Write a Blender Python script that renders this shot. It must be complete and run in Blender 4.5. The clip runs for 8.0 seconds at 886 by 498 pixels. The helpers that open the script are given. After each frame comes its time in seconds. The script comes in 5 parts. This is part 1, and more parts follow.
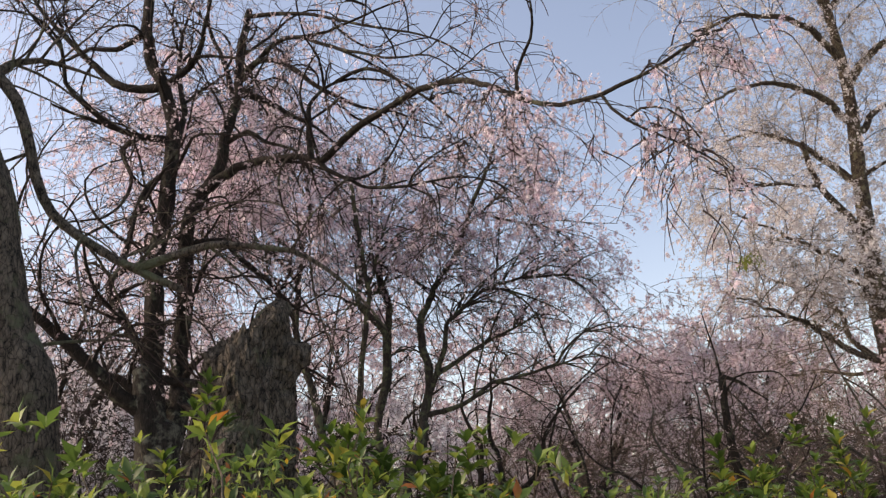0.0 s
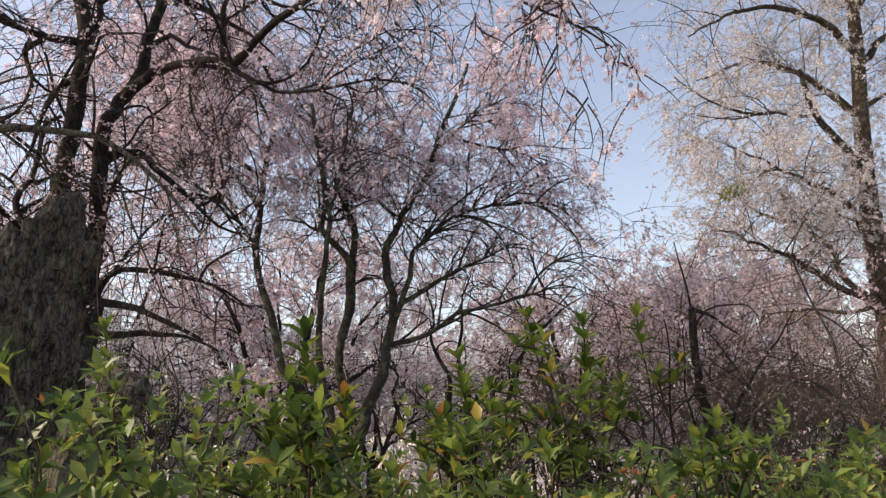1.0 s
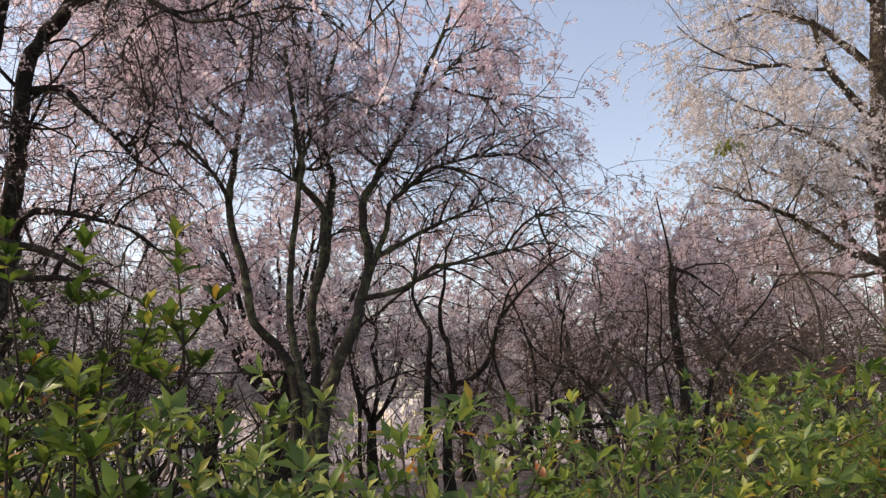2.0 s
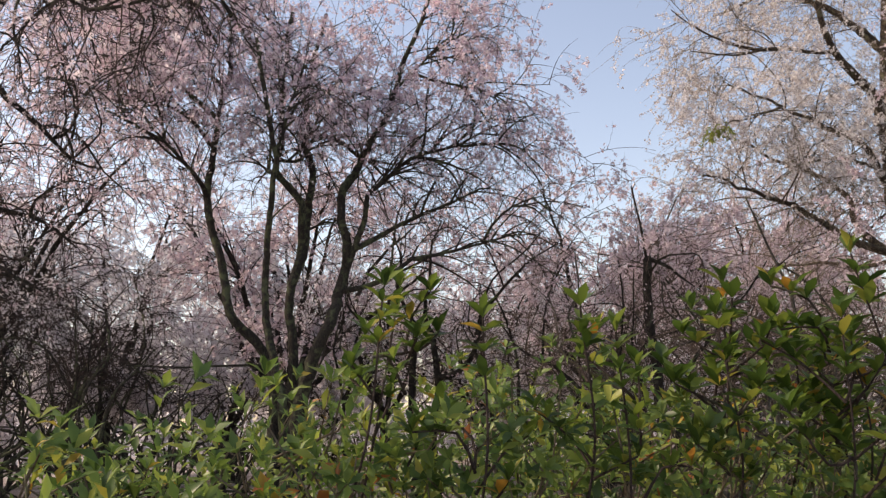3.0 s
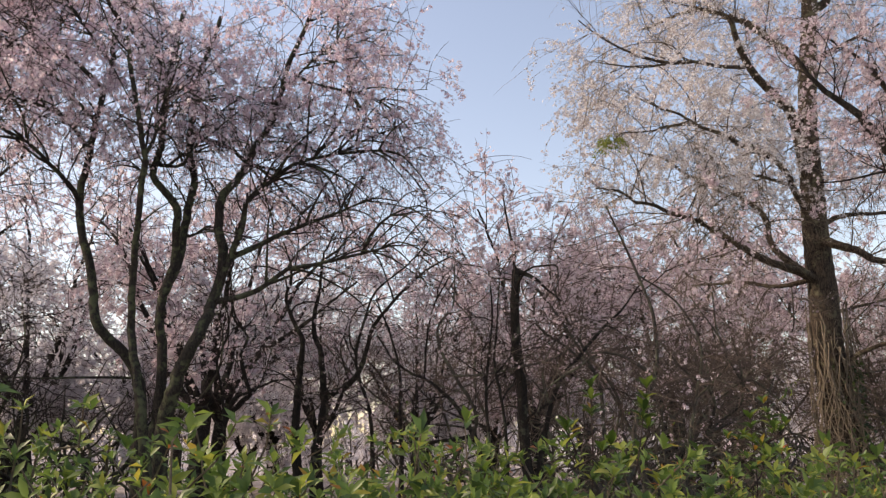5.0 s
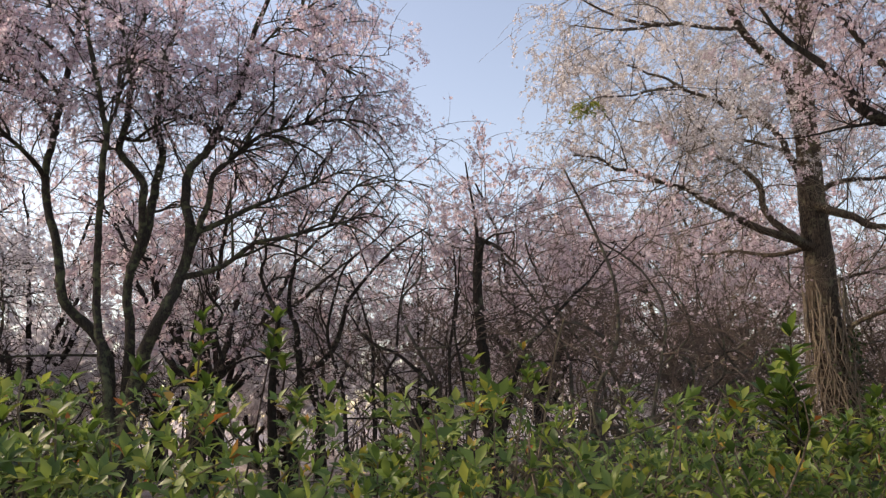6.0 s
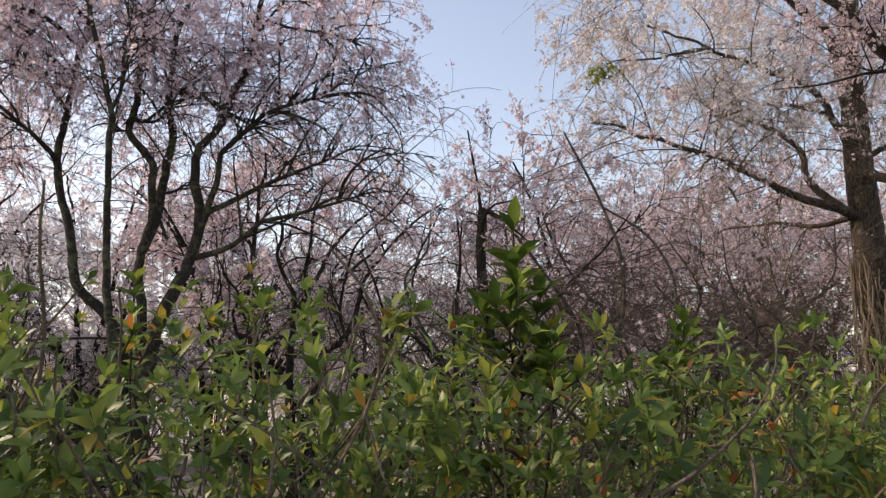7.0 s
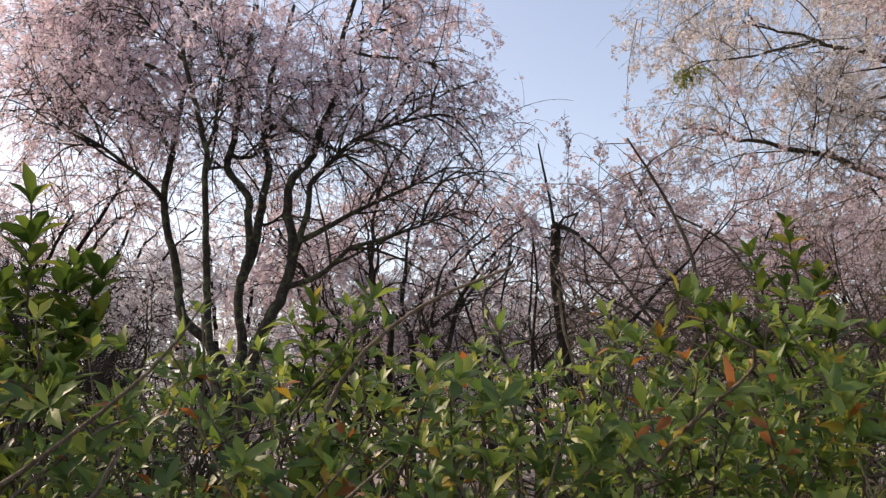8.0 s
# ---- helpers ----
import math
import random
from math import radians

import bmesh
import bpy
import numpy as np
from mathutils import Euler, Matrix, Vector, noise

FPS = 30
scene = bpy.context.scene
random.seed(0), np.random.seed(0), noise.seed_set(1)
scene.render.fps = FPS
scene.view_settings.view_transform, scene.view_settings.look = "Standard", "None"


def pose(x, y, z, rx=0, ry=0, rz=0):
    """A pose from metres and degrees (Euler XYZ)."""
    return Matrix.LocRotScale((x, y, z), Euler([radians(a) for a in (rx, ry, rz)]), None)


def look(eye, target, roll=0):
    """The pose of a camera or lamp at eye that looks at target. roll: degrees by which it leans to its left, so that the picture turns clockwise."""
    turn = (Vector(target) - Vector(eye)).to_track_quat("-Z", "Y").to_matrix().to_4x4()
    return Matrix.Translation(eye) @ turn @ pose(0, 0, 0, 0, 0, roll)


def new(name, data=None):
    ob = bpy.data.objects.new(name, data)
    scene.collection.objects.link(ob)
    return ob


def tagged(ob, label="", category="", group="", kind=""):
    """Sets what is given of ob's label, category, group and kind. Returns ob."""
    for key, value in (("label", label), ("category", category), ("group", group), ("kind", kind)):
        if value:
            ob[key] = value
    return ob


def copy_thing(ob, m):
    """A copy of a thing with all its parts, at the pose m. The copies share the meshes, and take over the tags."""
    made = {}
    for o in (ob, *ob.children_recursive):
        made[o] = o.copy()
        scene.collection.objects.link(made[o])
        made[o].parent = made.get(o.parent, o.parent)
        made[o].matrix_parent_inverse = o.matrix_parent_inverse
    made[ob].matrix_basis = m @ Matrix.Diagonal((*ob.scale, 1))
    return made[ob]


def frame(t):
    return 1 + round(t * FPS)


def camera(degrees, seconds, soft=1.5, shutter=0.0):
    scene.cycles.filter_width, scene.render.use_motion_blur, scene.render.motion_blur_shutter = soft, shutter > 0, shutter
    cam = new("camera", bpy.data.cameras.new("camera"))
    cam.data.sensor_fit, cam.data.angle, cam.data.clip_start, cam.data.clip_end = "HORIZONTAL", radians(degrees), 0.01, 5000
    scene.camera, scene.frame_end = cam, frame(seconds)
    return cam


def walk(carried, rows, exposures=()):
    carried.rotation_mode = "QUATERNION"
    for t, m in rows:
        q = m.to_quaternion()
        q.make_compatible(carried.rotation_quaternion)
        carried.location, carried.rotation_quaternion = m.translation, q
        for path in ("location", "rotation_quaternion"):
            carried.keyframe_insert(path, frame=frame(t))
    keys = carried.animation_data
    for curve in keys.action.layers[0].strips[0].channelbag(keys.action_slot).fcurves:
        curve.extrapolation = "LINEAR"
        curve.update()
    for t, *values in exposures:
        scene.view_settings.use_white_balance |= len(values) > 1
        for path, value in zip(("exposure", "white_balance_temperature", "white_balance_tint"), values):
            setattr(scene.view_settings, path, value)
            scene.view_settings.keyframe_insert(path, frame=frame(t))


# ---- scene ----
cam = camera(54.5, 8.0, soft=1.3)
PATH = [
    (0, (-3.74, -0.146, 1.74), (-2.861, 1.532, 2.382), -4.5),
    (0.5, (-3.197, -0.07, 1.712), (-2.298, 1.633, 2.255), -3.7),
    (1, (-2.765, 0.07, 1.686), (-1.904, 1.803, 2.191), -3.3),
    (1.5, (-2.301, 0.124, 1.677), (-1.493, 1.903, 2.102), -2.2),
    (2, (-1.795, 0.152, 1.68), (-0.992, 1.936, 2.093), -1.7),
    (2.2, (-1.59, 0.143, 1.675), (-0.791, 1.931, 2.084), -1.5),
    (3.3, (-0.502, -0.076, 1.68), (0.196, 1.756, 2.078), -1.6),
    (3.5, (-0.318, -0.085, 1.683), (0.381, 1.747, 2.079), -1.6),
    (4, (0.104, -0.057, 1.654), (0.816, 1.767, 2.059), -1.7),
    (4.5, (0.492, -0.118, 1.652), (1.23, 1.685, 2.105), -0.9),
    (4.7, (0.652, -0.135, 1.634), (1.396, 1.665, 2.087), -0.8),
    (5.8, (1.606, -0.13, 1.54), (2.306, 1.698, 1.951), -1.1),
    (6, (1.787, -0.097, 1.527), (2.475, 1.737, 1.93), -1.3),
    (6.5, (2.23, 0.036, 1.472), (2.91, 1.874, 1.869), -1.4),
    (7, (2.634, 0.12, 1.419), (3.183, 2.005, 1.798), -1.6),
    (7.5, (3.152, 0.119, 1.408), (3.489, 2.046, 1.827), -2.4),
    (8, (3.55, 0.15, 1.348), (3.759, 2.087, 1.797), -2.0),
]
walk(cam, [(t, look(eye, target, roll)) for t, eye, target, roll in PATH], [(0, 0.90, 8500, 20.5), (8, 0.90, 8500, 20.5)])

# ---------------------------------------------------------------- daylight
SUN_WAY = Vector((-0.72, 0.36, 0.60)).normalized()
world = bpy.data.worlds.new("spring_sky")
scene.world = world
world.use_nodes = True
wn = world.node_tree.nodes
sky = wn.new("ShaderNodeTexSky")
sky.sky_type = "NISHITA"
sky.sun_disc = False
sky.sun_elevation = math.asin(SUN_WAY.z)
sky.sun_rotation = math.atan2(SUN_WAY.x, SUN_WAY.y)
sky.air_density = 1.0
sky.dust_density = 1.2
sky.ozone_density = 1.0
wn["Background"].inputs["Strength"].default_value = 0.15
world.node_tree.links.new(sky.outputs["Color"], wn["Background"].inputs["Color"])
sun_data = bpy.data.lights.new("sun", "SUN")
sun_data.energy = 2.3
sun_data.angle = radians(1.0)
sun_data.color = (1.0, 0.95, 0.88)
sun = new("sun", sun_data)
sun.matrix_world = look(SUN_WAY * 60, (0, 0, 0))


# ---------------------------------------------------------------- materials
def material(name):
    m = bpy.data.materials.new(name)
    m.use_nodes = True
    return m, m.node_tree.nodes, m.node_tree.links


def ramp_node(nodes, stops):
    r = nodes.new("ShaderNodeValToRGB")
    while len(r.color_ramp.elements) < len(stops):
        r.color_ramp.elements.new(0.5)
    for e, (p, c) in zip(r.color_ramp.elements, stops):
        e.position, e.color = p, (*c, 1)
    return r


def noise_node(nodes, links, coord, scale, detail=4.0, rough=0.6):
    n = nodes.new("ShaderNodeTexNoise")
    n.inputs["Scale"].default_value, n.inputs["Detail"].default_value = scale, detail
    n.inputs["Roughness"].default_value = rough
    links.new(coord, n.inputs["Vector"])
    return n


def bark_material(name, dark, light, lichen, amount, scale=55, depth=0.035, long=0.28, plates=0.0):
    """Furrowed bark: fissures along the stem, plates at two scales, pale lichen patches."""
    m, nodes, links = material(name)
    b = nodes["Principled BSDF"]
    geo = nodes.new("ShaderNodeNewGeometry")
    stretch = nodes.new("ShaderNodeMapping")
    stretch.inputs["Scale"].default_value = (1, 1, long)
    links.new(geo.outputs["Position"], stretch.inputs["Vector"])
    fine = noise_node(nodes, links, stretch.outputs["Vector"], scale, 6, 0.7)
    broad = noise_node(nodes, links, geo.outputs["Position"], 4, 3)
    ramp = ramp_node(nodes, [(0.32, dark), (0.68, light)])
    links.new(fine.outputs["Fac"], ramp.inputs["Fac"])
    spots = noise_node(nodes, links, geo.outputs["Position"], 11, 5, 0.65)
    add = nodes.new("ShaderNodeMath")
    add.operation = "MULTIPLY"
    links.new(spots.outputs["Fac"], add.inputs[0])
    links.new(broad.outputs["Fac"], add.inputs[1])
    mask = ramp_node(nodes, [(0.30 - amount, (0, 0, 0)), (0.40 - amount, (1, 1, 1))])
    links.new(add.outputs[0], mask.inputs["Fac"])
    mix = nodes.new("ShaderNodeMix")
    mix.data_type = "RGBA"
    links.new(mask.outputs["Color"], mix.inputs["Factor"])
    links.new(ramp.outputs["Color"], mix.inputs["A"])
    mix.inputs["B"].default_value = (*lichen, 1)
    links.new(mix.outputs["Result"], b.inputs["Base Color"])
    b.inputs["Roughness"].default_value = 0.9
    b.inputs["Specular IOR Level"].default_value = 0.15
    bump = nodes.new("ShaderNodeBump")
    bump.inputs["Strength"].default_value, bump.inputs["Distance"].default_value = 1.0, depth
    height = fine.outputs["Fac"]
    if plates:
        # deep cracks between bark plates
        warp = nodes.new("ShaderNodeMix")
        warp.data_type = "VECTOR"
        warp.inputs["Factor"].default_value = 0.04
        links.new(stretch.outputs["Vector"], warp.inputs["A"])
        links.new(spots.outputs["Color"], warp.inputs["B"])
        cells = nodes.new("ShaderNodeTexVoronoi")
        cells.feature = "DISTANCE_TO_EDGE"
        cells.inputs["Scale"].default_value = plates
        links.new(warp.outputs["Result"], cells.inputs["Vector"])
        crack = ramp_node(nodes, [(0.0, (0.70, 0.70, 0.70)), (0.09, (1, 1, 1))])
        links.new(cells.outputs["Distance"], crack.inputs["Fac"])
        both_relief = nodes.new("ShaderNodeMath")
        both_relief.operation = "MULTIPLY"
        links.new(fine.outputs["Fac"], both_relief.inputs[0])
        links.new(crack.outputs["Color"], both_relief.inputs[1])
        height = both_relief.outputs[0]
        links.new(height, ramp.inputs["Fac"])
    links.new(height, bump.inputs["Height"])
    links.new(bump.outputs["Normal"], b.inputs["Normal"])
    return m


def thin_material(name, stops, through_share, rough, gloss=0.3, patch=0.0, patch_scale=3.0, single=False):
    """Leaves and petals: colour by piece, part of the light passes through."""
    m, nodes, links = material(name)
    b = nodes["Principled BSDF"]
    geo = nodes.new("ShaderNodeNewGeometry")
    ramp = ramp_node(nodes, stops)
    large = noise_node(nodes, links, geo.outputs["Position"], patch_scale, 2)
    mul = nodes.new("ShaderNodeMath")
    mul.operation = "MULTIPLY_ADD"
    links.new(large.outputs["Fac"], mul.inputs[0])
    mul.inputs[1].default_value = patch
    info = nodes.new("ShaderNodeObjectInfo")
    links.new(info.outputs["Random"] if single else geo.outputs["Random Per Island"], mul.inputs[2])
    sub = nodes.new("ShaderNodeMath")
    sub.operation, sub.inputs[1].default_value = "SUBTRACT", patch * 0.5
    links.new(mul.outputs[0], sub.inputs[0])
    links.new(sub.outputs[0], ramp.inputs["Fac"])
    links.new(ramp.outputs["Color"], b.inputs["Base Color"])
    b.inputs["Roughness"].default_value = rough
    b.inputs["Specular IOR Level"].default_value = gloss
    tr = nodes.new("ShaderNodeBsdfTranslucent")
    links.new(ramp.outputs["Color"], tr.inputs["Color"])
    mix = nodes.new("ShaderNodeMixShader")
    mix.inputs[0].default_value = through_share
    links.new(b.outputs[0], mix.inputs[1])
    links.new(tr.outputs[0], mix.inputs[2])
    links.new(mix.outputs[0], nodes["Material Output"].inputs["Surface"])
    return m


def ground_material():
    m, nodes, links = material("leaf_litter")
    b = nodes["Principled BSDF"]
    geo = nodes.new("ShaderNodeNewGeometry")
    a = noise_node(nodes, links, geo.outputs["Position"], 30, 6, 0.7)
    c = noise_node(nodes, links, geo.outputs["Position"], 0.8, 4)
    r1 = ramp_node(nodes, [(0.3, (0.10, 0.078, 0.058)), (0.7, (0.30, 0.24, 0.195))])
    r2 = ramp_node(nodes, [(0.3, (0.17, 0.145, 0.13)), (0.55, (0.36, 0.31, 0.30)), (0.7, (0.58, 0.51, 0.51))])
    links.new(a.outputs["Fac"], r1.inputs["Fac"])
    links.new(a.outputs["Fac"], r2.inputs["Fac"])
    k = ramp_node(nodes, [(0.38, (0, 0, 0)), (0.60, (1, 1, 1))])
    links.new(c.outputs["Fac"], k.inputs["Fac"])
    mix = nodes.new("ShaderNodeMix")
    mix.data_type = "RGBA"
    links.new(k.outputs["Color"], mix.inputs["Factor"])
    links.new(r1.outputs["Color"], mix.inputs["A"])
    links.new(r2.outputs["Color"], mix.inputs["B"])
    links.new(mix.outputs["Result"], b.inputs["Base Color"])
    b.inputs["Roughness"].default_value = 0.95
    bump = nodes.new("ShaderNodeBump")
    bump.inputs["Distance"].default_value = 0.04
    links.new(a.outputs["Fac"], bump.inputs["Height"])
    links.new(bump.outputs["Normal"], b.inputs["Normal"])
    return m


BARK_DARK = bark_material("dark_cherry_bark", (0.009, 0.008, 0.007), (0.040, 0.033, 0.028), (0.10, 0.105, 0.075), 0.015)
BARK_CLUMP = bark_material("mossy_cherry_bark", (0.012, 0.011, 0.010), (0.070, 0.062, 0.052), (0.10, 0.115, 0.068), 0.06)
BARK_LICHEN = bark_material("lichened_bark", (0.010, 0.009, 0.008), (0.046, 0.040, 0.034), (0.14, 0.145, 0.118), 0.05)
BARK_GREY = bark_material("grey_lichen_bark", (0.022, 0.019, 0.016), (0.11, 0.098, 0.085), (0.12, 0.13, 0.09), 0.05)
BARK_RUGGED = bark_material("rugged_bark", (0.016, 0.014, 0.012), (0.24, 0.205, 0.165), (0.13, 0.145, 0.09), 0.03, 42, 0.045, 0.4, 48)
BARK_BROWN = bark_material("brown_bark", (0.022, 0.017, 0.013), (0.14, 0.108, 0.082), (0.15, 0.14, 0.09), 0.03, 48, 0.05, 0.25, 22)
TWIG = bark_material("twig_bark", (0.030, 0.022, 0.021), (0.095, 0.070, 0.064), (0.15, 0.15, 0.12), 0.0)
TWIG_MID = bark_material("brown_twig_bark", (0.066, 0.050, 0.043), (0.190, 0.150, 0.128), (0.18, 0.17, 0.13), 0.0)
TWIG_PALE = bark_material("pale_twig_bark", (0.12, 0.095, 0.070), (0.29, 0.240, 0.185), (0.22, 0.21, 0.14), 0.0)
PETAL_PINK = thin_material("pink_petal", [(0.0, (0.60, 0.43, 0.50)), (0.5, (0.80, 0.67, 0.72)), (1.0, (0.91, 0.85, 0.87))], 0.50, 0.7, 0.1, 0.3, 1.2)
PETAL_CREAM = thin_material("cream_petal", [(0.0, (0.48, 0.42, 0.405)), (0.5, (0.68, 0.63, 0.61)), (1.0, (0.83, 0.80, 0.785))], 0.45, 0.7, 0.1, 0.3, 0.9)
PETAL_MAUVE = thin_material("dusky_petal", [(0.0, (0.43, 0.33, 0.36)), (0.6, (0.62, 0.51, 0.54)), (1.0, (0.77, 0.70, 0.71))], 0.45, 0.7, 0.1, 0.3, 1.0)
PETAL_WHITE = thin_material("pale_petal", [(0.0, (0.57, 0.535, 0.56)), (0.5, (0.71, 0.675, 0.705)), (1.0, (0.85, 0.83, 0.85))], 0.50, 0.7, 0.1, 0.3, 0.8)
LEAF = thin_material("azalea_leaf", [(0.0, (0.048, 0.094, 0.022)), (0.40, (0.103, 0.176, 0.040)), (0.78, (0.200, 0.270, 0.056)), (0.955, (0.30, 0.32, 0.06)), (0.982, (0.40, 0.27, 0.04)), (1.0, (0.32, 0.11, 0.03))], 0.46, 0.45, 0.45, 0.45, 2.5)
LEAF_SINGLE = thin_material("shoot_leaf", [(0.0, (0.030, 0.062, 0.014)), (0.5, (0.075, 0.135, 0.024)), (0.88, (0.17, 0.23, 0.04)), (0.965, (0.30, 0.27, 0.05)), (1.0, (0.40, 0.18, 0.03))], 0.42, 0.38, 0.45, single=True)
YOUNG = thin_material("young_leaf", [(0.0, (0.16, 0.20, 0.04)), (1.0, (0.30, 0.33, 0.07))], 0.45, 0.5)
IVY = thin_material("ivy_leaf", [(0.0, (0.022, 0.045, 0.014)), (1.0, (0.075, 0.115, 0.030))], 0.25, 0.4, 0.45)
GROUND = ground_material()


# ---------------------------------------------------------------- mesh tools
class Pile:
    """Gathers vertices and polygons of one mesh."""

    def __init__(self):
        self.v, self.f, self.n = [], {3: [], 4: []}, 0

    def add(self, verts, **faces):
        for k, size in (("tris", 3), ("quads", 4)):
            if k in faces and len(faces[k]):
                self.f[size].append(np.asarray(faces[k]).reshape(-1, size) + self.n)
        self.v.append(np.asarray(verts, float).reshape(-1, 3))
        self.n += len(self.v[-1])

    def count(self):
        return self.n

    def mesh(self, name, mat, smooth=True):
        me = bpy.data.meshes.new(name)
        v = np.concatenate(self.v)
        loops, totals = [], []
        for size in (3, 4):
            if self.f[size]:
                f = np.concatenate(self.f[size])
                loops.append(f.ravel())
                totals.append(np.full(len(f), size))
        loops, totals = np.concatenate(loops), np.concatenate(totals)
        me.vertices.add(len(v))
        me.vertices.foreach_set("co", v.astype(np.float32).ravel())
        me.loops.add(len(loops))
        me.loops.foreach_set("vertex_index", loops.astype(np.int32))
        me.polygons.add(len(totals))
        me.polygons.foreach_set("loop_start", np.r_[0, np.cumsum(totals)[:-1]].astype(np.int32))
        me.polygons.foreach_set("loop_total", totals.astype(np.int32))
        me.polygons.foreach_set("use_smooth", np.full(len(totals), smooth))
        me.materials.append(mat)
        me.update(calc_edges=True)
        return me


def part(name, pile, mat, parent, label="", kind="", smooth=True):
    ob = new(name, pile.mesh(name, mat, smooth))
    ob.parent = parent
    return tagged(ob, label, kind=kind)


def unit(a):
    return a / np.maximum(np.linalg.norm(a, axis=-1, keepdims=True), 1e-9)


def smooth_line(points, step):
    """Catmull-Rom through the points, about one sample a step."""
    p = np.array(points, float)
    q = np.vstack([2 * p[0] - p[1], p, 2 * p[-1] - p[-2]])
    out = []
    for i in range(1, len(q) - 2):
        a, b, c, d = q[i - 1 : i + 3]
        n = max(2, int(np.linalg.norm(c - b) / step))
        t = np.linspace(0, 1, n, endpoint=False)[:, None]
        out.append(0.5 * (2 * b + (c - a) * t + (2 * a - 5 * b + 4 * c - d) * t**2 + (3 * b - a - 3 * c + d) * t**3))
    return np.vstack(out + [p[-1:]])


def tube(pile, line, radii, sides, rough, rng, flare=0.0):
    """One stem with uneven girth, knots and a closed tip."""
    n = len(line)
    tan = unit(np.gradient(line, axis=0))
    u = unit(np.cross(tan[0], (0.31, 0.9, 0.2)))
    us = []
    for t in tan:
        u = unit(u - t * (u @ t))
        us.append(u)
    us = np.array(us)
    vs = np.cross(tan, us)
    ang = np.linspace(0, 2 * np.pi, sides, endpoint=False)
    lob = 1 + rough * (np.sin(ang * 3 + rng.uniform(0, 6)) * 0.5 + np.sin(ang * 5 + rng.uniform(0, 6)) * 0.35)
    calm = np.cumsum(rng.normal(0, 1, (n, sides)), 0)
    calm = (calm - calm.mean(0)) / max(1.0, np.sqrt(n))
    wob = rng.normal(0, 1, (n, sides)) * rough * (0.3 if radii[0] < 0.15 else 0.12) + calm * rough * 0.5
    rr = radii[:, None] * (lob[None] + wob)
    if flare:
        h = np.linspace(0, 1, n)
        rr *= (1 + flare * np.exp(-h * 9))[:, None] * (1 + 0.35 * np.exp(-h * 9)[:, None] * np.sin(ang * 4 + 1)[None])
    ring = line[:, None] + rr[..., None] * (np.cos(ang)[None, :, None] * us[:, None] + np.sin(ang)[None, :, None] * vs[:, None])
    idx = np.arange(n * sides).reshape(n, sides)
    nxt = np.roll(idx, -1, 1)
    quads = np.stack([idx[:-1], nxt[:-1], nxt[1:], idx[1:]], -1)
    tip = np.vstack([ring.reshape(-1, 3), line[-1] + tan[-1] * radii[-1] * 0.7])
    tris = np.stack([idx[-1], nxt[-1], np.full(sides, n * sides)], -1)
    pile.add(tip, quads=quads, tris=tris)


def tubes(pile, paths, r0, r1, sides=3):
    """Many thin stems at once: paths is count x points x 3."""
    n, k, _ = paths.shape
    tan = unit(np.gradient(paths, axis=1))
    ref = np.where(np.abs(tan[..., 2:3]) > 0.8, np.array([1.0, 0.1, 0]), np.array([0.1, 0, 1.0]))
    u = unit(np.cross(tan, ref))
    v = np.cross(tan, u)
    r = r0[:, None] + (r1 - r0)[:, None] * np.linspace(0, 1, k)[None] ** 0.8
    ang = np.linspace(0, 2 * np.pi, sides, endpoint=False)
    ring = paths[:, :, None] + r[:, :, None, None] * (np.cos(ang)[None, None, :, None] * u[:, :, None] + np.sin(ang)[None, None, :, None] * v[:, :, None])
    idx = np.arange(n * k * sides).reshape(n, k, sides)
    nxt = np.roll(idx, -1, 2)
    pile.add(ring.reshape(-1, 3), quads=np.stack([idx[:, :-1], nxt[:, :-1], nxt[:, 1:], idx[:, 1:]], -1))


def grow(start, way, length, steps, droop, wander, rng):
    """Shoots that bend downwards by their weight and wander a little: count x steps x 3."""
    n = len(start)
    p, d = start.copy(), unit(way)
    out = [p.copy()]
    turn = rng.normal(0, 1, (n, 3)) * wander
    for s in range(steps - 1):
        turn = 0.6 * turn + rng.normal(0, 1, (n, 3)) * wander * 0.6
        d = unit(d + turn + np.stack([np.zeros(n), np.zeros(n), -droop], -1))
        p = p + d * (length / (steps - 1))[:, None]
        out.append(p.copy())
    return np.stack(out, 1)


def along(paths, count, rng, lo=0.1, hi=1.0):
    """Random places on given paths, and the way of the path there."""
    n, k, _ = paths.shape
    i = rng.integers(0, n, count)
    s = rng.uniform(lo, hi, count) * (k - 1)
    j = np.minimum(s.astype(int), k - 2)
    f = (s - j)[:, None]
    a, b = paths[i, j], paths[i, j + 1]
    return a + (b - a) * f, unit(b - a), i


